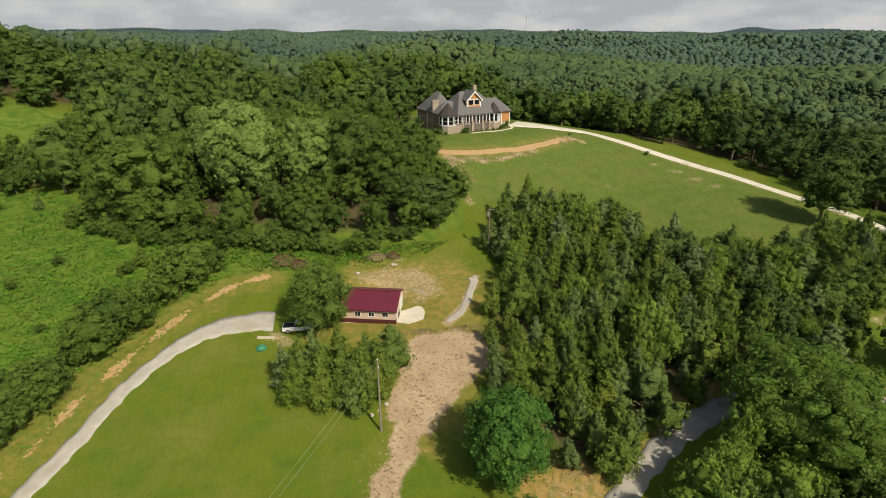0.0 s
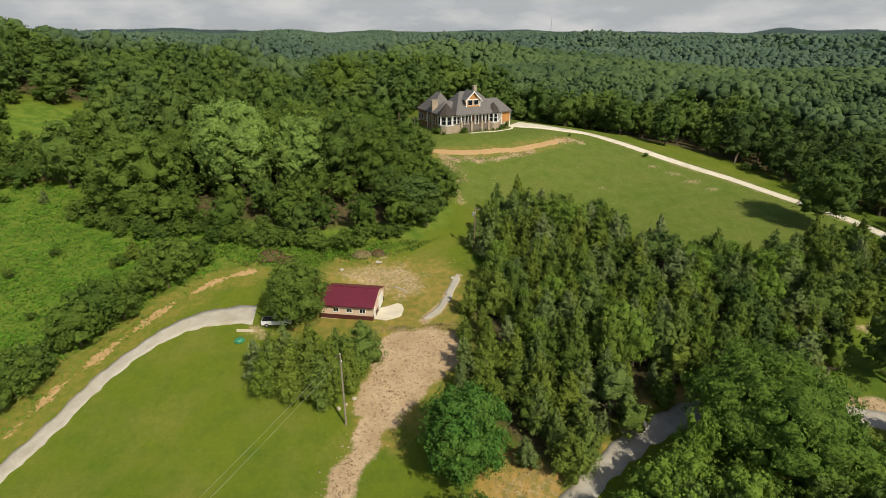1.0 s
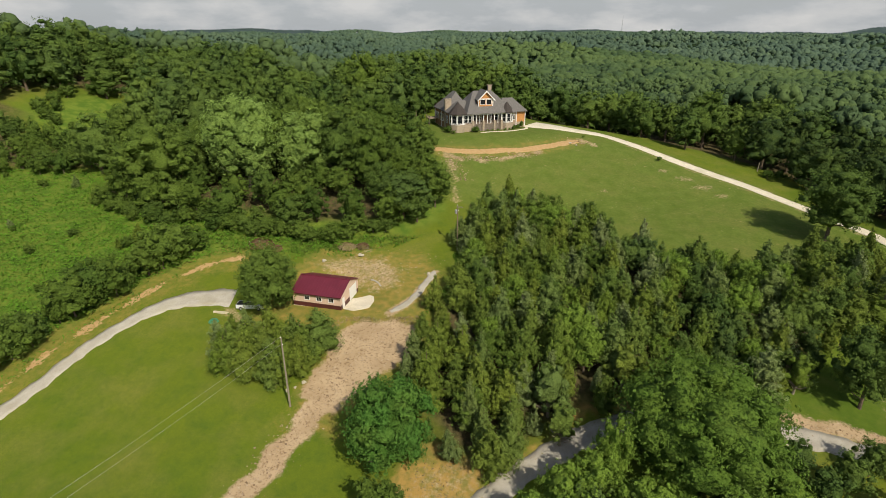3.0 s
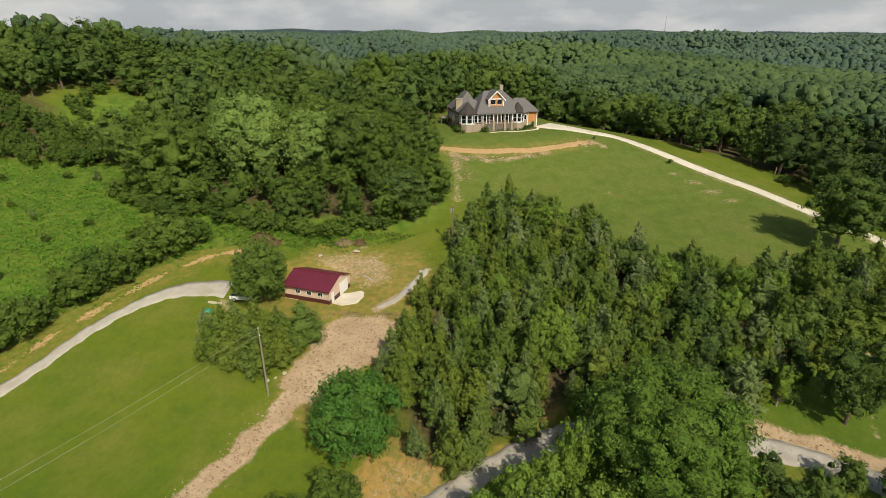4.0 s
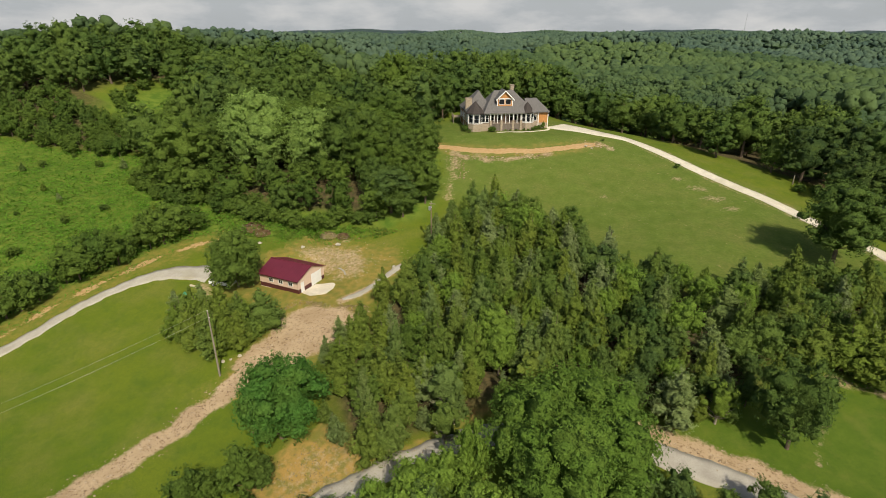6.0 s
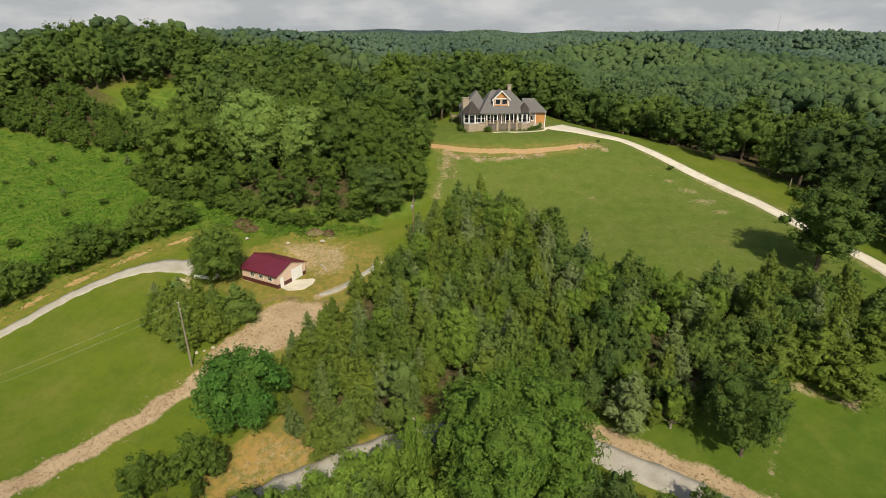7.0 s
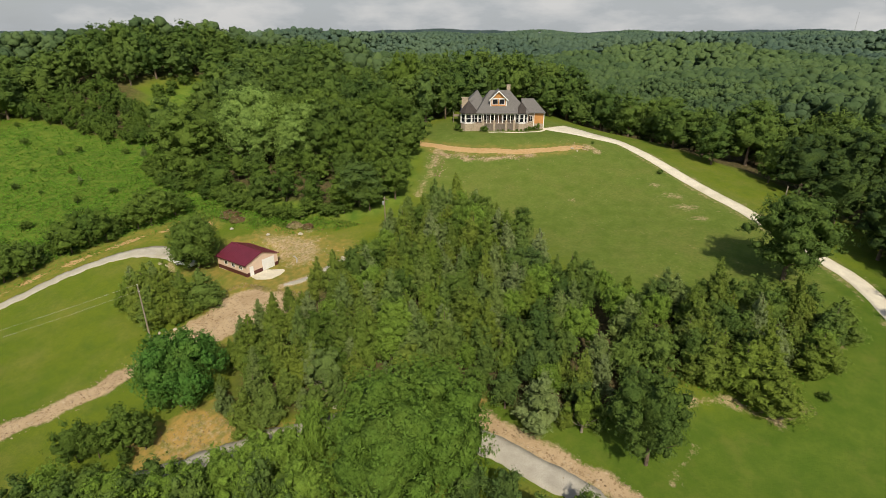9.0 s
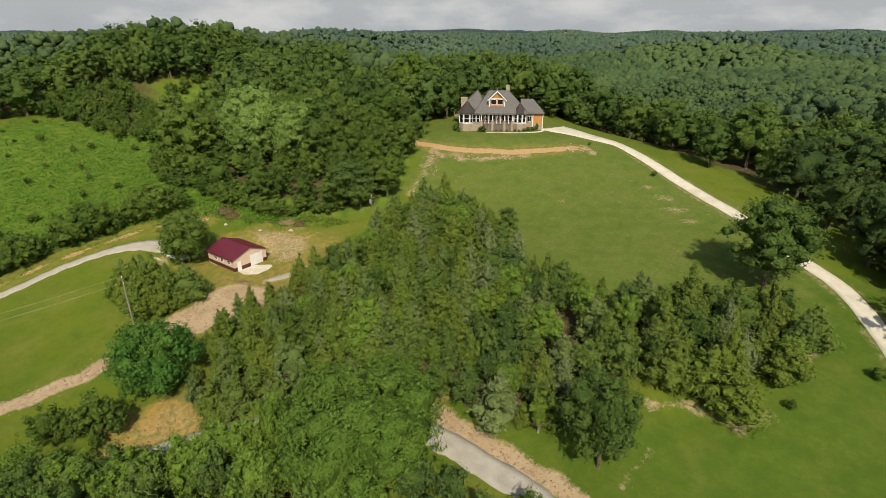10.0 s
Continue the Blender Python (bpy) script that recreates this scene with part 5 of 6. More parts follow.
def turret(house, u, v, r, base, eave, top):
    """A bay of eight sides: stone foot, tall windows, pointed roof."""
    bay = new("bay")
    bay.parent = house
    part("stone_base", prism(ring(u, v, r), -1.2, base), STONE, bay, "tan ledge stone")
    part("sill", prism(ring(u, v, r + 0.10), base, base + 0.16), WHITE, bay)
    part("wall", prism(ring(u, v, r - 0.12), base + 0.16, eave), SHADE_WALL, bay)
    part("cornice", prism(ring(u, v, r + 0.05), eave - 0.32, eave - 0.02), WHITE, bay)
    pts = ring(u, v, r)
    for k in range(8):
        (ax, ay), (bx, by) = pts[k], pts[(k + 1) % 8]
        mx, my = (ax + bx) / 2 - u, (ay + by) / 2 - v
        if my > r * 0.5:
            continue
        d = math.hypot(mx, my)
        out = (mx / d, my / d)
        side = math.hypot(bx - ax, by - ay)
        window(bay, u + mx - out[0] * 0.11, v + my - out[1] * 0.11, base + 0.42, side - 0.62, eave - base - 1.0, out, (1, 2))
        part("post", prism(ring(ax, ay, 0.13, 6), base + 0.16, eave - 0.3), WHITE, bay)
    bm = bmesh.new()
    rim, low, tip = [bm.verts.new((*p, eave)) for p in ring(u, v, r + 0.55)], [bm.verts.new((*p, eave - 0.2)) for p in ring(u, v, r + 0.55)], bm.verts.new((u, v, top))
    bm.faces.new(low[::-1])
    for k in range(8):
        j = (k + 1) % 8
        bm.faces.new((rim[k], rim[j], tip)), bm.faces.new((low[k], low[j], rim[j], rim[k]))
    part("turret_roof", bm, TURRET_ROOF, bay, "dark brown shingle cone")


def build_house():
    h = thing("house", (0.0, 165.1, 19.75), "large stone and cedar house with grey roofs and two turrets", "house", turn=27)
    h.scale = (0.955, 0.955, 1.0)
    EAVE, BASE = 6.0, 2.7
    # main block
    part("basement", block((6.2, 3.4, -1.5), (23.5, 14, BASE)), STONE, h, "tan ledge stone basement")
    part("wall", block((6.3, 3.5, BASE), (23.4, 13.9, EAVE)), SHADE_WALL, h)
    part("roof", hip(6.0, 0.8, 22.6, 15.0, EAVE, ((10.2, 8.0), (16.8, 8.0)), 12.2), ROOF, h, "grey shingle hip roof")
    # window wall beside the left turret
    part("stone_base", block((4.4, 1.0, -1.5), (7.6, 4.4, BASE)), STONE, h)
    part("wall", block((4.5, 1.15, BASE), (7.5, 4.4, EAVE - 0.1)), SHADE_WALL, h)
    for k in range(2):
        window(h, 5.5 + 1.25 * k, 1.15, BASE + 0.42, 0.92, 2.2, (0, -1), (1, 2))
    # left turret and right turret
    turret(h, 3.0, 2.6, 2.75, BASE, EAVE, 9.6)
    turret(h, 20.6, 2.6, 2.2, BASE, EAVE, 9.1)
    # porch
    part("porch_floor", block((7.6, 0.9, BASE - 0.22), (18.6, 3.4, BASE)), DECK, h)
    for k in range(23):
        part("skirt_board", block((7.7 + k * 0.47, 1.05, -0.6), (7.7 + k * 0.47 + 0.40, 1.11, BASE - 0.24)), DARK_WOOD, h)
    for u in (7.9, 11.6, 15.6, 18.2):
        part("stone_pier", block((u - 0.36, 0.72, -0.8), (u + 0.36, 1.42, BASE + 0.95), 0.03), STONE, h)
        part("post", block((u - 0.13, 0.95, BASE + 0.95), (u + 0.13, 1.2, EAVE - 0.25)), WHITE, h)
    for u in (9.1, 10.3, 13.0, 14.3, 16.9):
        part("post", block((u - 0.10, 0.98, BASE), (u + 0.10, 1.18, EAVE - 0.25)), WHITE, h)
    part("porch_beam", block((7.4, 0.9, EAVE - 0.55), (18.7, 1.3, EAVE - 0.28)), WHITE, h)
    for a, b in ((8.26, 11.24), (11.96, 15.24), (15.96, 17.84)):
        part("rail", block((a, 1.02, BASE + 0.88), (b, 1.12, BASE + 0.96)), DARK_WOOD, h)
        part("rail", block((a, 1.02, BASE + 0.12), (b, 1.12, BASE + 0.18)), DARK_WOOD, h)
        n = int((b - a) / 0.22)
        for k in range(1, n):
            u = a + (b - a) * k / n
            part("baluster", block((u - 0.025, 1.05, BASE + 0.18), (u + 0.025, 1.09, BASE + 0.88)), DARK_WOOD, h)
    for u in (9.2, 11.2, 15.4, 17.2):
        window(h, u, 3.5, BASE + 0.6, 1.1, 2.0, (0, -1), (1, 2))
    door = part("door", block((12.7, 3.40, BASE), (13.9, 3.48, BASE + 2.3)), BRICK_WALL, h, "brown panelled front door")
    part("handle", block((13.68, 3.33, BASE + 1.0), (13.74, 3.40, BASE + 1.15)), METAL, door)
    for a, b in ((12.5, 12.7), (13.9, 14.1)):
        part("door_trim", block((a, 3.36, BASE), (b, 3.5, BASE + 2.3)), WHITE, h)
    # dormer with a cedar gable
    d = new("dormer")
    d.parent = h
    c, w, z0, z1, v0 = 12.9, 2.55, 9.6, 12.5, 2.6
    bm = bmesh.new()
    poly = [(c - w, z0 - 2.2), (c + w, z0 - 2.2), (c + w, z0 + 0.6), (c, z1 - 0.15), (c - w, z0 + 0.6)]
    a = [bm.verts.new((p, v0, q)) for p, q in poly]
    b = [bm.verts.new((p, 8.0, q)) for p, q in poly]
    bm.faces.new(a), bm.faces.new(b[::-1])
    for i in range(5):
        bm.faces.new((a[i], b[i], b[(i + 1) % 5], a[(i + 1) % 5]))
    part("gable_wall", bm, CEDAR_WALL, d, "orange cedar shingles")
    for s in (-1, 1):
        bm = bmesh.new()
        e = [(c, z1 + 0.05), (c + s * (w + 0.55), z0 + 0.10), (c + s * (w + 0.55), z0 + 0.32), (c, z1 + 0.30)]
        a, b = [bm.verts.new((p, v0 - 0.55, q)) for p, q in e], [bm.verts.new((p, 8.0, q)) for p, q in e]
        bm.faces.new(a), bm.faces.new(b[::-1])
        for i in range(4):
            bm.faces.new((a[i], b[i], b[(i + 1) % 4], a[(i + 1) % 4]))
        part("dormer_roof", bm, ROOF, d)
        bm = bmesh.new()
        e = [(c, z1 - 0.25), (c + s * (w + 0.60), z0 - 0.22), (c + s * (w + 0.60), z0 + 0.20), (c, z1 + 0.20)]
        a, b = [bm.verts.new((p, v0 - 0.66, q)) for p, q in e], [bm.verts.new((p, v0 - 0.56, q)) for p, q in e]
        bm.faces.new(a), bm.faces.new(b[::-1])
        for i in range(4):
            bm.faces.new((a[i], b[i], b[(i + 1) % 4], a[(i + 1) % 4]))
        part("bargeboard", bm, WHITE, d, "white rake board")
        part("corner_board", block((c + s * w - 0.16, v0 - 0.05, z0 - 2.0), (c + s * w + 0.16, v0 + 0.2, z0 + 0.4)), WHITE, d)
        window(d, c + s * 1.12, v0, z0 - 1.15, 1.65, 1.45, (0, -1), (1, 1))
    part("band", block((c - w, v0 - 0.08, z0 + 0.45), (c + w, v0 + 0.02, z0 + 0.66)), WHITE, d)
    # chimneys
    ch = new("chimney")
    ch.parent = h
    part("stack", block((15.9, 8.2, 9), (17.1, 9.5, 13.6), 0.04), STONE, ch, "tan stone stack")
    part("cap", block((15.75, 8.05, 13.6), (17.25, 9.65, 13.82), 0.03), STONE, ch)
    ch = new("chimney")
    ch.parent = h
    part("stack", block((0.7, 9.0, -0.5), (2.9, 10.2, 9.6), 0.04), STONE, ch, "broad tan stone stack")
    part("cap", block((0.55, 8.85, 9.6), (3.05, 10.35, 9.8), 0.03), STONE, ch)
    # right wing
    part("basement", block((22.8, 4.2, -1.5), (28.4, 13.0, 2.2)), STONE, h)
    part("wall", block((22.9, 4.3, 2.2), (25.1, 12.9, EAVE - 0.4)), STONE, h)
    part("wall", block((25.1, 4.25, 0.9), (28.45, 12.95, EAVE - 0.4)), CEDAR_WALL, h, "orange cedar siding")
    part("corner_board", block((28.3, 4.15, 0.9), (28.55, 4.4, EAVE - 0.4)), WHITE, h)
    part("corner_board", block((25.0, 4.15, 0.9), (25.25, 4.4, EAVE - 0.4)), WHITE, h)
    part("roof", hip(21.5, 3.9, 28.3, 13.2, EAVE - 0.2, ((21.0, 8.5), (25.2, 8.5)), 9.6), ROOF, h)
    window(h, 23.95, 4.3, 3.0, 1.1, 1.6, (0, -1), (2, 1))
    window(h, 28.45, 8.5, 2.4, 1.4, 1.6, (1, 0), (2, 1))
    # rear wing on the left
    part("basement", block((0.8, 10, -1.5), (9.5, 21.6, 0.5)), STONE, h)
    part("wall", block((0.9, 10.1, 0.5), (9.4, 21.5, EAVE - 0.1)), BRICK_WALL, h, "brown cedar siding")
    part("roof", hip(0.9, 10.1, 9.4, 21.5, EAVE, ((6.2, 14.4), (6.2, 17.2)), 11.6), ROOF, h)
    for v in (12.2, 15.0, 18.0, 20.4):
        window(h, 0.9, v, 2.6, 1.3, 2.0, (-1, 0), (1, 2))
    for v in (10.1, 13.6, 21.5):
        part("corner_board", block((0.78, v - 0.16, 0.5), (1.0, v + 0.16, EAVE - 0.3)), WHITE, h)
    part("wall", block((0.9, 5.0, 0.5), (6.4, 10.2, EAVE - 0.1)), BRICK_WALL, h)
    window(h, 0.9, 7.4, 2.6, 1.2, 2.0, (-1, 0), (1, 2))
    part("roof", hip(0.9, 4.6, 8.0, 11.5, EAVE, ((5.2, 8.0), (7.5, 8.0)), 9.4), ROOF, h)
    part("deck", block((-2.4, 18.0, 2.4), (0.9, 22.5, 2.6)), DECK, h)
    for v in (18.2, 20.2, 22.3):
        part("post", block((-2.3, v - 0.1, -1.0), (-2.1, v + 0.1, 3.5)), DARK_WOOD, h)
    return h


build_house()

# ---- metal garage ----
TAN_METAL = plain("tan_metal_siding", (0.66, 0.49, 0.37), 0.5, 0.4, 0.06, 1.0)
MAROON = plain("maroon_metal", (0.145, 0.022, 0.038), 0.42, 0.45, 0.12, 0.6)
DARK_MAROON = plain("dark_maroon_wainscot", (0.09, 0.025, 0.022), 0.5, 0.4, 0.1, 1.0)


def build_garage():
    L, D, H, TOP = 9.8, 8.2, 2.95, 4.5
    g = thing("garage", (-18.3, 83.8, 0.85), "tan metal garage with a maroon roof and wainscot", "garage", turn=-5)
    part("slab", block((-0.1, -0.1, -1.2), (L + 0.1, D + 0.1, 0.0)), CONCRETE, g, "concrete slab")
    bm = bmesh.new()
    poly = [(0, 0.9), (D, 0.9), (D, H), (D / 2, TOP), (0, H)]
    a, b = [bm.verts.new((0, y, z)) for y, z in poly], [bm.verts.new((L, y, z)) for y, z in poly]
    bm.faces.new(a[::-1]), bm.faces.new(b)
    for i in range(5):
        bm.faces.new((a[i], a[(i + 1) % 5], b[(i + 1) % 5], b[i]))
    part("wall", bm, TAN_METAL, g)
    part("wainscot", block((-0.03, -0.03, 0), (L + 0.03, D + 0.03, 0.9)), DARK_MAROON, g, "dark maroon lower band")
    x = 0.45
    while x < L - 0.2:
        part("wall_rib", block((x - 0.03, -0.03, 0.9), (x + 0.03, 0.0, H)), TAN_METAL, g)
        x += 0.9
    for s in (0, 1):
        bm = bmesh.new()
        y0, y1 = (-0.45, D / 2) if not s else (D + 0.45, D / 2)
        drop = (TOP - H) / (D / 2) * 0.45
        pts = [(-0.35, y0, H - drop + 0.04), (L + 0.35, y0, H - drop + 0.04), (L + 0.35, y1, TOP + 0.04), (-0.35, y1, TOP + 0.04)]
        lo, hi = [bm.verts.new(p) for p in pts], [bm.verts.new((p[0], p[1], p[2] + 0.07)) for p in pts]
        bm.faces.new(lo), bm.faces.new(hi)
        for i in range(4):
            bm.faces.new((lo[i], lo[(i + 1) % 4], hi[(i + 1) % 4], hi[i]))
        roof = part("roof_panel", bm, MAROON, g, "maroon ribbed metal")
        x = -0.2
        while x < L + 0.35:
            bm = bmesh.new()
            tube(bm, [(x, y0, H - drop + 0.125), (x, y1, TOP + 0.125)], [0.025, 0.025], 4)
            part("rib", bm, MAROON, roof)
            x += 0.6
    part("ridge_cap", block((-0.36, D / 2 - 0.18, TOP + 0.10), (L + 0.36, D / 2 + 0.18, TOP + 0.17)), MAROON, g)
    part("fascia", block((-0.36, -0.50, H - 0.24), (L + 0.36, -0.45, H - 0.09)), DARK_MAROON, g)
    for u in (L - 1.9, L - 4.4, L - 6.9):
        window(g, u, 0.0, 1.5, 0.95, 0.75, (0, -1), (2, 1), 0.08)
    door = part("door", block((L + 0.035, 0.75, 0.05), (L + 0.09, 1.70, 2.15)), WHITE, g, "white entrance door")
    part("handle", block((L + 0.09, 1.55, 1.0), (L + 0.14, 1.62, 1.08)), METAL, door)
    roll = new("overhead_door")
    roll.parent = g
    tagged(roll, "white sectional overhead door")
    for k in range(5):
        part("panel", block((L + 0.035, 4.2, 0.04 + k * 0.53), (L + 0.085, 7.1, 0.55 + k * 0.53), 0.012), WHITE, roll)
    for y in (4.05, 7.12):
        part("door_trim", block((L + 0.035, y, 0.0), (L + 0.10, y + 0.12, 2.8)), WHITE, g)
    for x, y in ((-0.02, -0.02), (L + 0.0, -0.02), (L, D), (-0.02, D)):
        part("corner_trim", block((x - 0.06, y - 0.06, 0.9), (x + 0.06, y + 0.06, H)), TAN_METAL, g)
    return g


build_garage()

# ---- utility poles and wires ----
POLE = plain("weathered_pole", (0.24, 0.18, 0.12), 0.9, 0.15, 0.25, 1.5)
POLE_GREY = plain("grey_weathered_pole", (0.27, 0.23, 0.17), 0.9, 0.15, 0.2, 1.5)
WIRE = plain("dull_wire", (0.55, 0.55, 0.50), 0.5, 0.4, 0.1, 1.0, 0.4)
POLES = [((10.1, 108.2), 10.4, True), ((-8.9, 60.2), 12.3, False), ((-27.5, 13.5), 12.0, False)]


def build_pole(x, y, height, box_on):
    z = float(land(x, y))
    p = thing("utility_pole", (x, y, z), "weathered wooden utility pole with transformer and crossarm" if box_on else "tall weathered wooden utility pole on the lawn", "utility pole", "utility poles")
    bm = bmesh.new()
    tube(bm, [(0, 0, -0.6), (0, 0, height * 0.5), (0, 0, height)], [0.17, 0.14, 0.10], 10)
    part("shaft", bm, POLE if box_on else POLE_GREY, p)
    if box_on:
        part("crossarm", block((-0.3, -0.16, height - 0.35), (1.1, -0.05, height - 0.22)), POLE_GREY, p)
        bm = bmesh.new()
        tube(bm, [(-0.35, 0, height - 1.9), (-0.35, 0, height - 1.85), (-0.35, 0, height - 1.05), (-0.35, 0, height - 0.95)], [0.2, 0.26, 0.26, 0.16], 12)
        part("transformer", bm, METAL, p, "pale grey transformer can")
    for k, (dx, dz) in enumerate(((0.0, 0.0), (0.12, -1.2))):
        bm = bmesh.new()
        tube(bm, [(dx, 0, height + dz), (dx, 0, height + dz + 0.1), (dx, 0, height + dz + 0.22)], [0.05, 0.07, 0.03], 8)
        part("insulator", bm, WHITE, p)
    return Vector((x, y, z + height))


tops = [build_pole(*xy, hgt, tr) for xy, hgt, tr in POLES]
for a, b in zip(tops[1:], tops[2:]):
    for dz in (0.22, -1.0):
        bm = bmesh.new()
        pts = [a.lerp(b, k / 16) + Vector((0, 0, dz - 3.2 * (k / 16) * (1 - k / 16))) for k in range(17)]
        tube(bm, pts, [0.008] * 17, 5)
        tagged(part("power_line", bm, WIRE, None), "thin sagging power line between the poles", "wire", "power lines")

# ---- far mast ----


def build_mast(x, y, height):
    z = float(land(x, y))
    m = thing("radio_mast", (x, y, z), "slender lattice radio mast on the horizon", "mast")
    bm = bmesh.new()
    for k in range(3):
        a = k * math.tau / 3
        tube(bm, [(2.5 * math.cos(a), 2.5 * math.sin(a), 0), (0.5 * math.cos(a), 0.5 * math.sin(a), height)], [0.5, 0.35], 4)
    for i in range(14):
        k, k2 = i / 14, (i + 1) / 14
        r, r2 = 2.5 - 2 * k, 2.5 - 2 * k2
        for j in range(3):
            a, a2 = j * math.tau / 3, (j + 1) * math.tau / 3
            tube(bm, [(r * math.cos(a), r * math.sin(a), height * k), (r2 * math.cos(a2), r2 * math.sin(a2), height * k2)], [0.2, 0.2], 3)
    part("lattice", bm, METAL, m)


build_mast(500, 3450, 105)

# ---- round the garage ----
build_apron = part("apron", prism([(-8.4, 83.6), (-6.2, 83.2), (-3.6, 85.0), (-3.4, 87.6), (-4.4, 90.6), (-7.7, 90.4)], 0.1, 0.92), CONCRETE, None)
tagged(build_apron, "pale concrete apron before the garage doors", "pavement", kind="structure")
STEEL_WHITE = plain("white_car_paint", (0.75, 0.75, 0.74), 0.3, 0.5, 0.04, 1.0)
RUBBER = plain("black_rubber", (0.02, 0.02, 0.02), 0.85, 0.2, 0.1, 3.0)
TIMBER = plain("pale_timber", (0.62, 0.54, 0.38), 0.8, 0.2, 0.12, 2.0)
GREEN_PLASTIC = plain("green_plastic", (0.06, 0.26, 0.13), 0.5, 0.4, 0.1, 2.0)


def build_pickup(x, y, turn):
    """A white pickup in the shade of the tree."""
    p = thing("pickup_truck", (x, y, float(land(x, y)) + 0.02), "white pickup truck parked under the shade tree", "truck", turn=turn)
    bm = bmesh.new()
    prof = [(-2.6, 0.45), (2.6, 0.45), (2.65, 0.8), (2.55, 1.05), (1.25, 1.15), (-0.55, 1.18), (-2.6, 1.18)]
    a, b = [bm.verts.new((u, -0.92, w)) for u, w in prof], [bm.verts.new((u, 0.92, w)) for u, w in prof]
    bm.faces.new(a[::-1]), bm.faces.new(b)
    for i in range(len(prof)):
        j = (i + 1) % len(prof)
        bm.faces.new((a[i], a[j], b[j], b[i]))
    part("body", bm, STEEL_WHITE, p)
    bm = bmesh.new()
    lo, hi = [(-0.55, 0.86), (1.3, 0.86)], [(-0.4, 0.70), (0.65, 0.70)]
    v0 = [bm.verts.new(q) for q in ((lo[0][0], -lo[0][1], 1.17), (lo[1][0], -lo[1][1], 1.15), (lo[1][0], lo[1][1], 1.15), (lo[0][0], lo[0][1], 1.17))]
    v1 = [bm.verts.new(q) for q in ((hi[0][0], -hi[0][1], 1.78), (hi[1][0], -hi[1][1], 1.78), (hi[1][0], hi[1][1], 1.78), (hi[0][0], hi[0][1], 1.78))]
    bm.faces.new(v1), bm.faces.new(v0[::-1])
    for i in range(4):
        bm.faces.new((v0[i], v0[(i + 1) % 4], v1[(i + 1) % 4], v1[i]))
    part("window_band", bm, GLASS, p, "dark cab windows")
    part("cab_roof", block((-0.42, -0.70, 1.78), (0.66, 0.70, 1.84), 0.02), STEEL_WHITE, p)
    part("bed_liner", block((-2.5, -0.8, 1.18), (-0.62, 0.8, 1.20)), RUBBER, p)
    for u in (-1.7, 1.65):
        for s in (-0.86, 0.86):
            bm = bmesh.new()
            tube(bm, [(u, s - 0.11, 0.38), (u, s + 0.11, 0.38)], [0.38, 0.38], 14)
            wheel = part("wheel", bm, RUBBER, p)
            bm = bmesh.new()
            tube(bm, [(u, s - 0.12, 0.38), (u, s + 0.12, 0.38)], [0.2, 0.2], 10)
            part("rim", bm, METAL, wheel)


build_pickup(-25.6, 80.8, 8)
z = float(land(-30.6, 78.6))
tagged(part("timber_beam", block((-32.2, 78.4, z - 0.1), (-29.2, 78.75, z + 0.35), 0.02), TIMBER, None), "pale timber beam lying at the gravel pad", "timber")
tub = thing("plastic_tub", (-30.8, 76.2, float(land(-30.8, 76.2))), "low green plastic tub on the lawn", "tub")
bm = bmesh.new()
tube(bm, [(0, 0, 0), (0, 0, 0.25), (0, 0, 0.45), (0, 0, 0.5)], [0.65, 0.8, 0.6, 0.3], 12)
part("shell", bm, GREEN_PLASTIC, tub)
bm = bmesh.new()
tube(bm, [(0, 0, 0.0), (0, 0, 0.08)], [0.95, 0.95], 12)
part("rim", bm, GREEN_PLASTIC, tub)
# kerb blocks beside the garage
for k in range(5):
    a = radians(20 + k * 10)
    x, y = -7.0 + 3.6 * math.sin(a) * 1.1, 94.4 - 3.4 * (1 - math.cos(a))
    z = float(land(x, y))
    bm = block((-0.34, -0.16, -0.2), (0.34, 0.16, 0.10), 0.03)
    ob = part("kerb_block", bm, ROAD_GRAVEL, None)
    ob.matrix_basis = pose(x, y, z, 0, 0, -math.degrees(a) * 0.8)
    tagged(ob, "pale concrete block edging the yard", "block", "kerb blocks")


def build_brush(x, y, r, height, material, label, seed):
    """A heap of cut brush: crossing sticks with dead leaves."""
    g = np.random.default_rng(seed)
    p = thing("brush_pile", (x, y, float(land(x, y))), label, "brush pile", "brush piles")
    bm = bmesh.new()
    for k in range(46):
        a, d = g.uniform(0, 6.28), r * math.sqrt(g.random()) * 0.8
        c = Vector((d * math.cos(a), d * math.sin(a), height * (1 - d / r) * g.random()))
        w = Vector((g.normal(), g.normal(), g.normal() * 0.3)).normalized() * g.uniform(0.5, 1.1)
        tube(bm, [c - w, c + w], [0.05, 0.02], 4)
    part("sticks", bm, PALE_BARK, p)
    n = 420
    a, d = g.uniform(0, 6.28, n), r * np.sqrt(g.random(n))
    at = np.stack([d * np.cos(a), d * np.sin(a), height * (1 - (d / r) ** 2) * g.uniform(0.5, 1, n)], 1)
    part("dead_leaves", quads_mesh("dead_leaves", tufts(g, at, unit(at + (0, 0, 1)), 0.32), material), material, p)


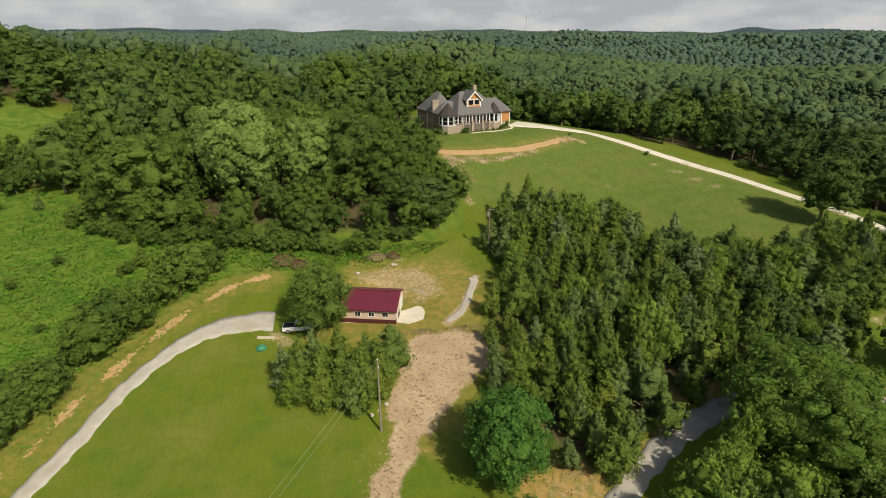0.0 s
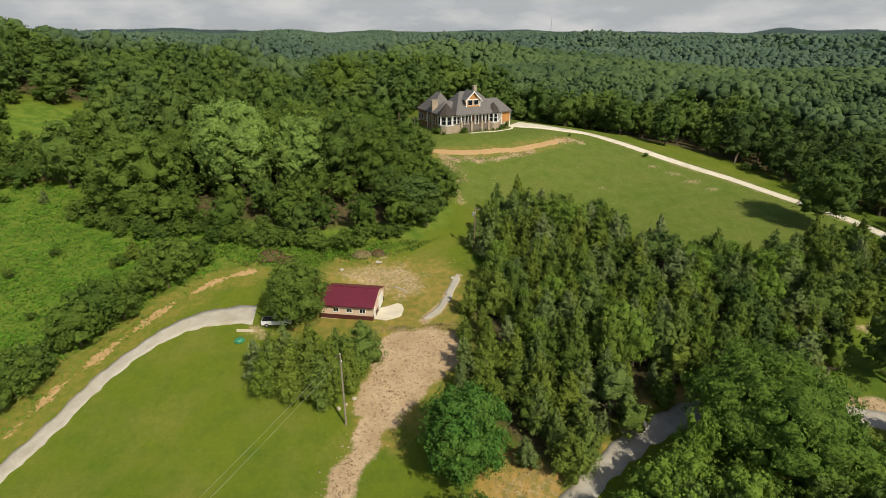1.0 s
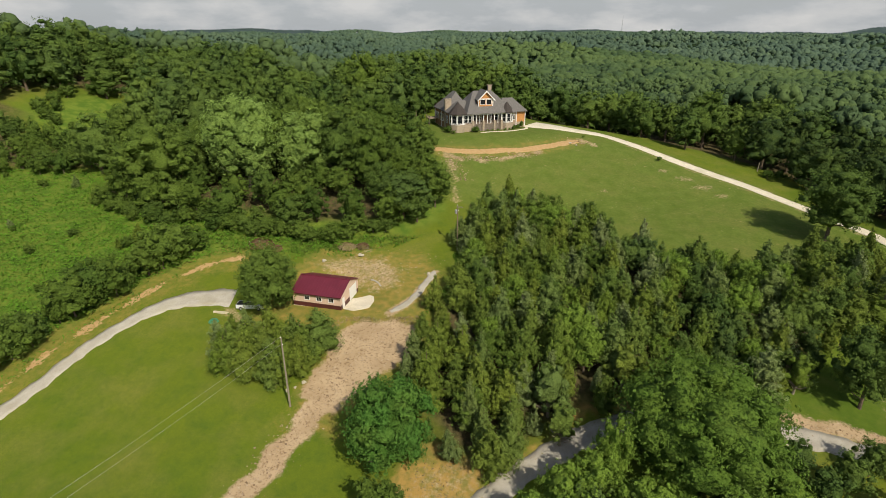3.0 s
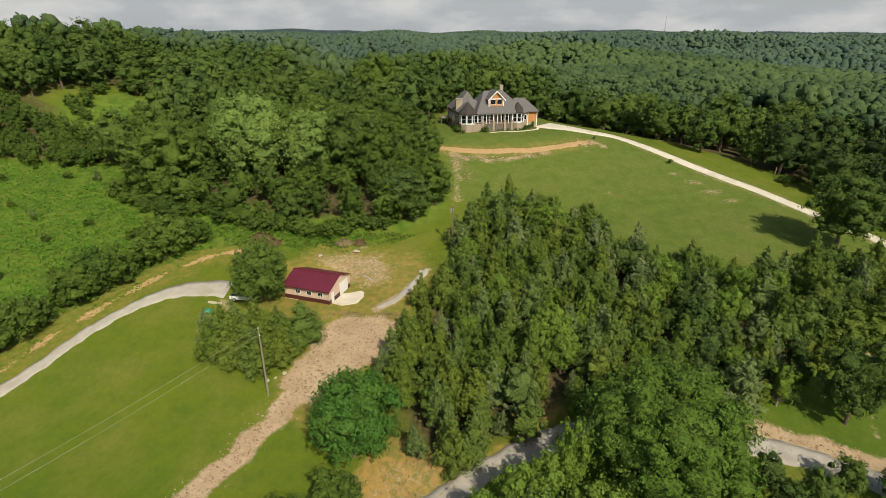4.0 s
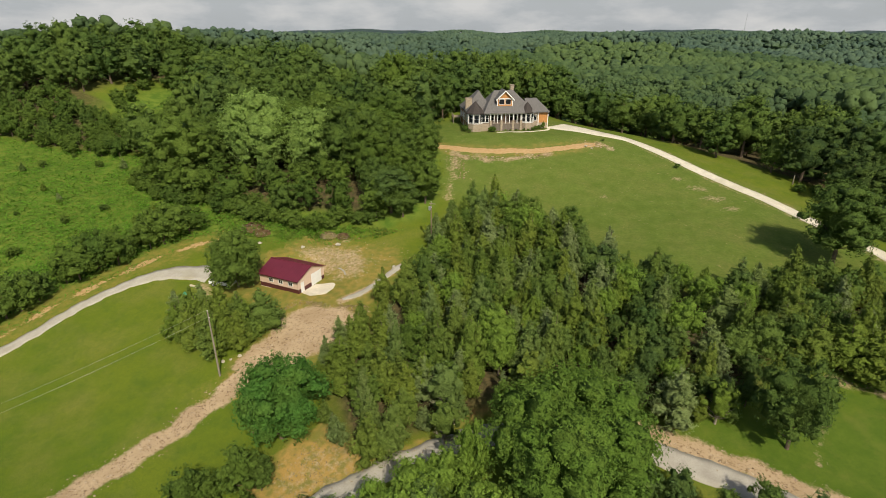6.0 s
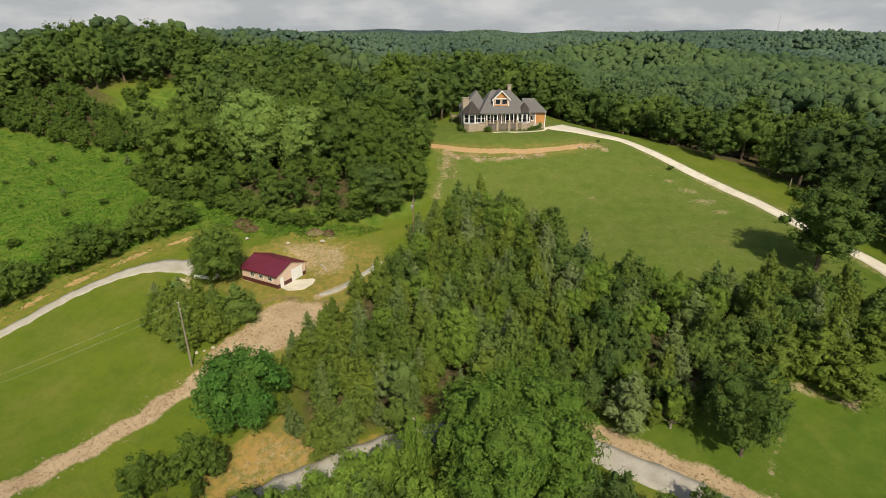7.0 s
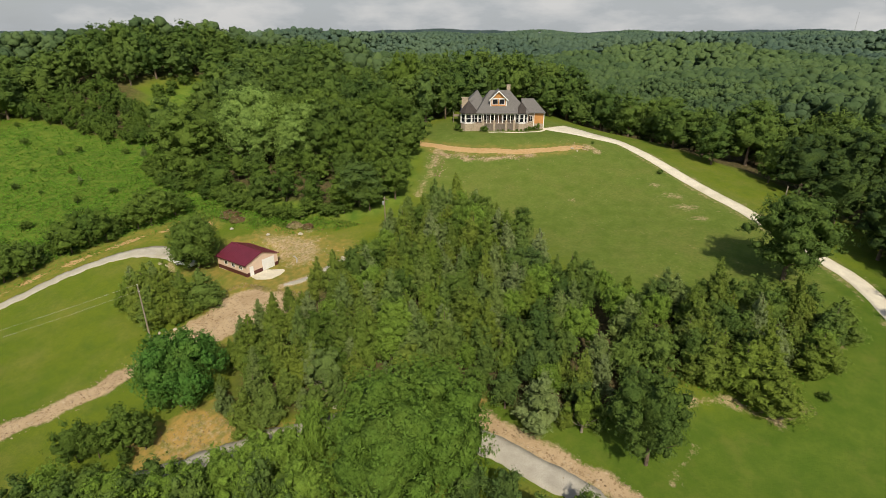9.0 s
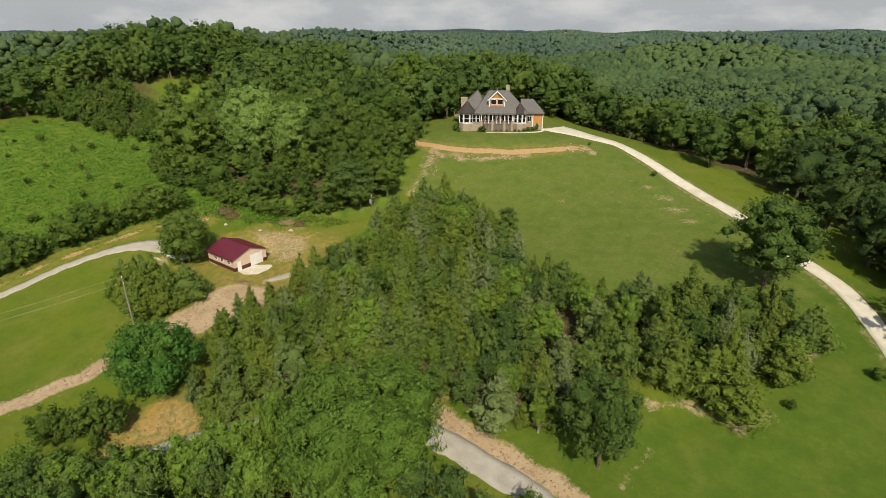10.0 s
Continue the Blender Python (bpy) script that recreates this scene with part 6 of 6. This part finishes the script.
build_brush(-33.5, 101.0, 3.0, 1.6, RUST_BRUSH, "rust-brown heap of dead brush among the weeds", 41)
build_brush(-30.0, 100.0, 2.0, 1.2, RUST_BRUSH, "rust-brown heap of dead brush among the weeds", 42)
build_brush(-14.5, 104.3, 2.2, 0.8, STRAW, "pale heap of cut branches at the yard's edge", 43)
build_brush(-11.0, 105.0, 1.5, 1.0, RUST_BRUSH, "rust-brown heap of dead brush among the weeds", 44)
PALE_STONE = plain("pale_limestone", (0.50, 0.44, 0.34), 0.9, 0.2, 0.25, 2.5, bump=0.03)
for k, (x, y, r) in enumerate([(-8.6, 64.9, 0.65), (-10.6, 63.0, 0.5), (-9.6, 63.8, 0.35), (-17.6, 98.1, 0.8), (-10.4, 101.6, 0.9), (-28.0, 96.2, 0.7), (36.8, 165.0, 0.7), (38.6, 164.0, 0.5), (5.6, 97.6, 0.6), (32.0, 62.2, 0.7)]):
    v, f = lump(np.random.default_rng(60 + k), (0, 0, r * 0.25), (r * 0.7, r * 0.55, r * 0.4), BALL_2, 0.3)
    ob = part("boulder", tris_mesh("boulder", v, f, PALE_STONE), PALE_STONE, None)
    ob.matrix_basis = pose(x, y, float(land(x, y)), 0, 0, 40 * k)
    tagged(ob, "pale weathered boulder on the grass", "boulder", "boulders")

bm = tube(bmesh.new(), [(0, 0, -0.4), (0, 0, 1.4), (0, 0, 2.7)], [0.16, 0.15, 0.13], 8)
post = part("wooden_post", bm, POLE_GREY, None)
post.matrix_basis = pose(91.0, 164.4, float(land(91.0, 164.4)), 1.5, 1, 0)
tagged(post, "grey weathered wooden post at the wood's edge", "post")

# ---- planting before the house ----
to_world = pose(0.0, 165.1, 0, 0, 0, 27)
for k, (u, v, height, w) in enumerate([(8.6, -0.6, 2.0, 1.15), (7.6, -0.5, 1.7, 1.0), (0.6, -0.8, 1.3, 1.0), (-0.6, 1.4, 2.4, 0.9), (-0.8, 3.2, 2.0, 1.0), (19.0, -0.6, 1.0, 0.9), (20.4, -0.9, 0.9, 1.0), (22.0, -0.4, 1.3, 0.9), (23.6, 1.2, 1.6, 1.0),
                                        (25.0, 2.2, 1.4, 0.9), (26.4, 2.6, 2.6, 0.55), (12.8, -0.3, 0.8, 0.9), (14.4, -0.3, 0.8, 0.9), (16.4, -0.3, 0.8, 0.9)]):
    p = to_world @ Vector((u * 0.955, v * 0.955, 0))
    SHRUB.plant(p.x, p.y, height, w, k, k * 1.3, "shrubs before the house", "clipped green shrub before the house")
path = [(-0.6, -1.6), (4, -2.2), (9.5, -1.7), (14, -1.6), (19, -2.0), (23.5, -1.2), (27.2, 0.6), (28.8, 3.5), (29.0, 6.5)]
lane("house_walk", [tuple((to_world @ Vector((u * 0.955, v * 0.955, 0)))[:2]) for u, v in path[2:]], 0.9, CONCRETE, "pale concrete walk along the house front", thick=0.08, ragged=0.04)
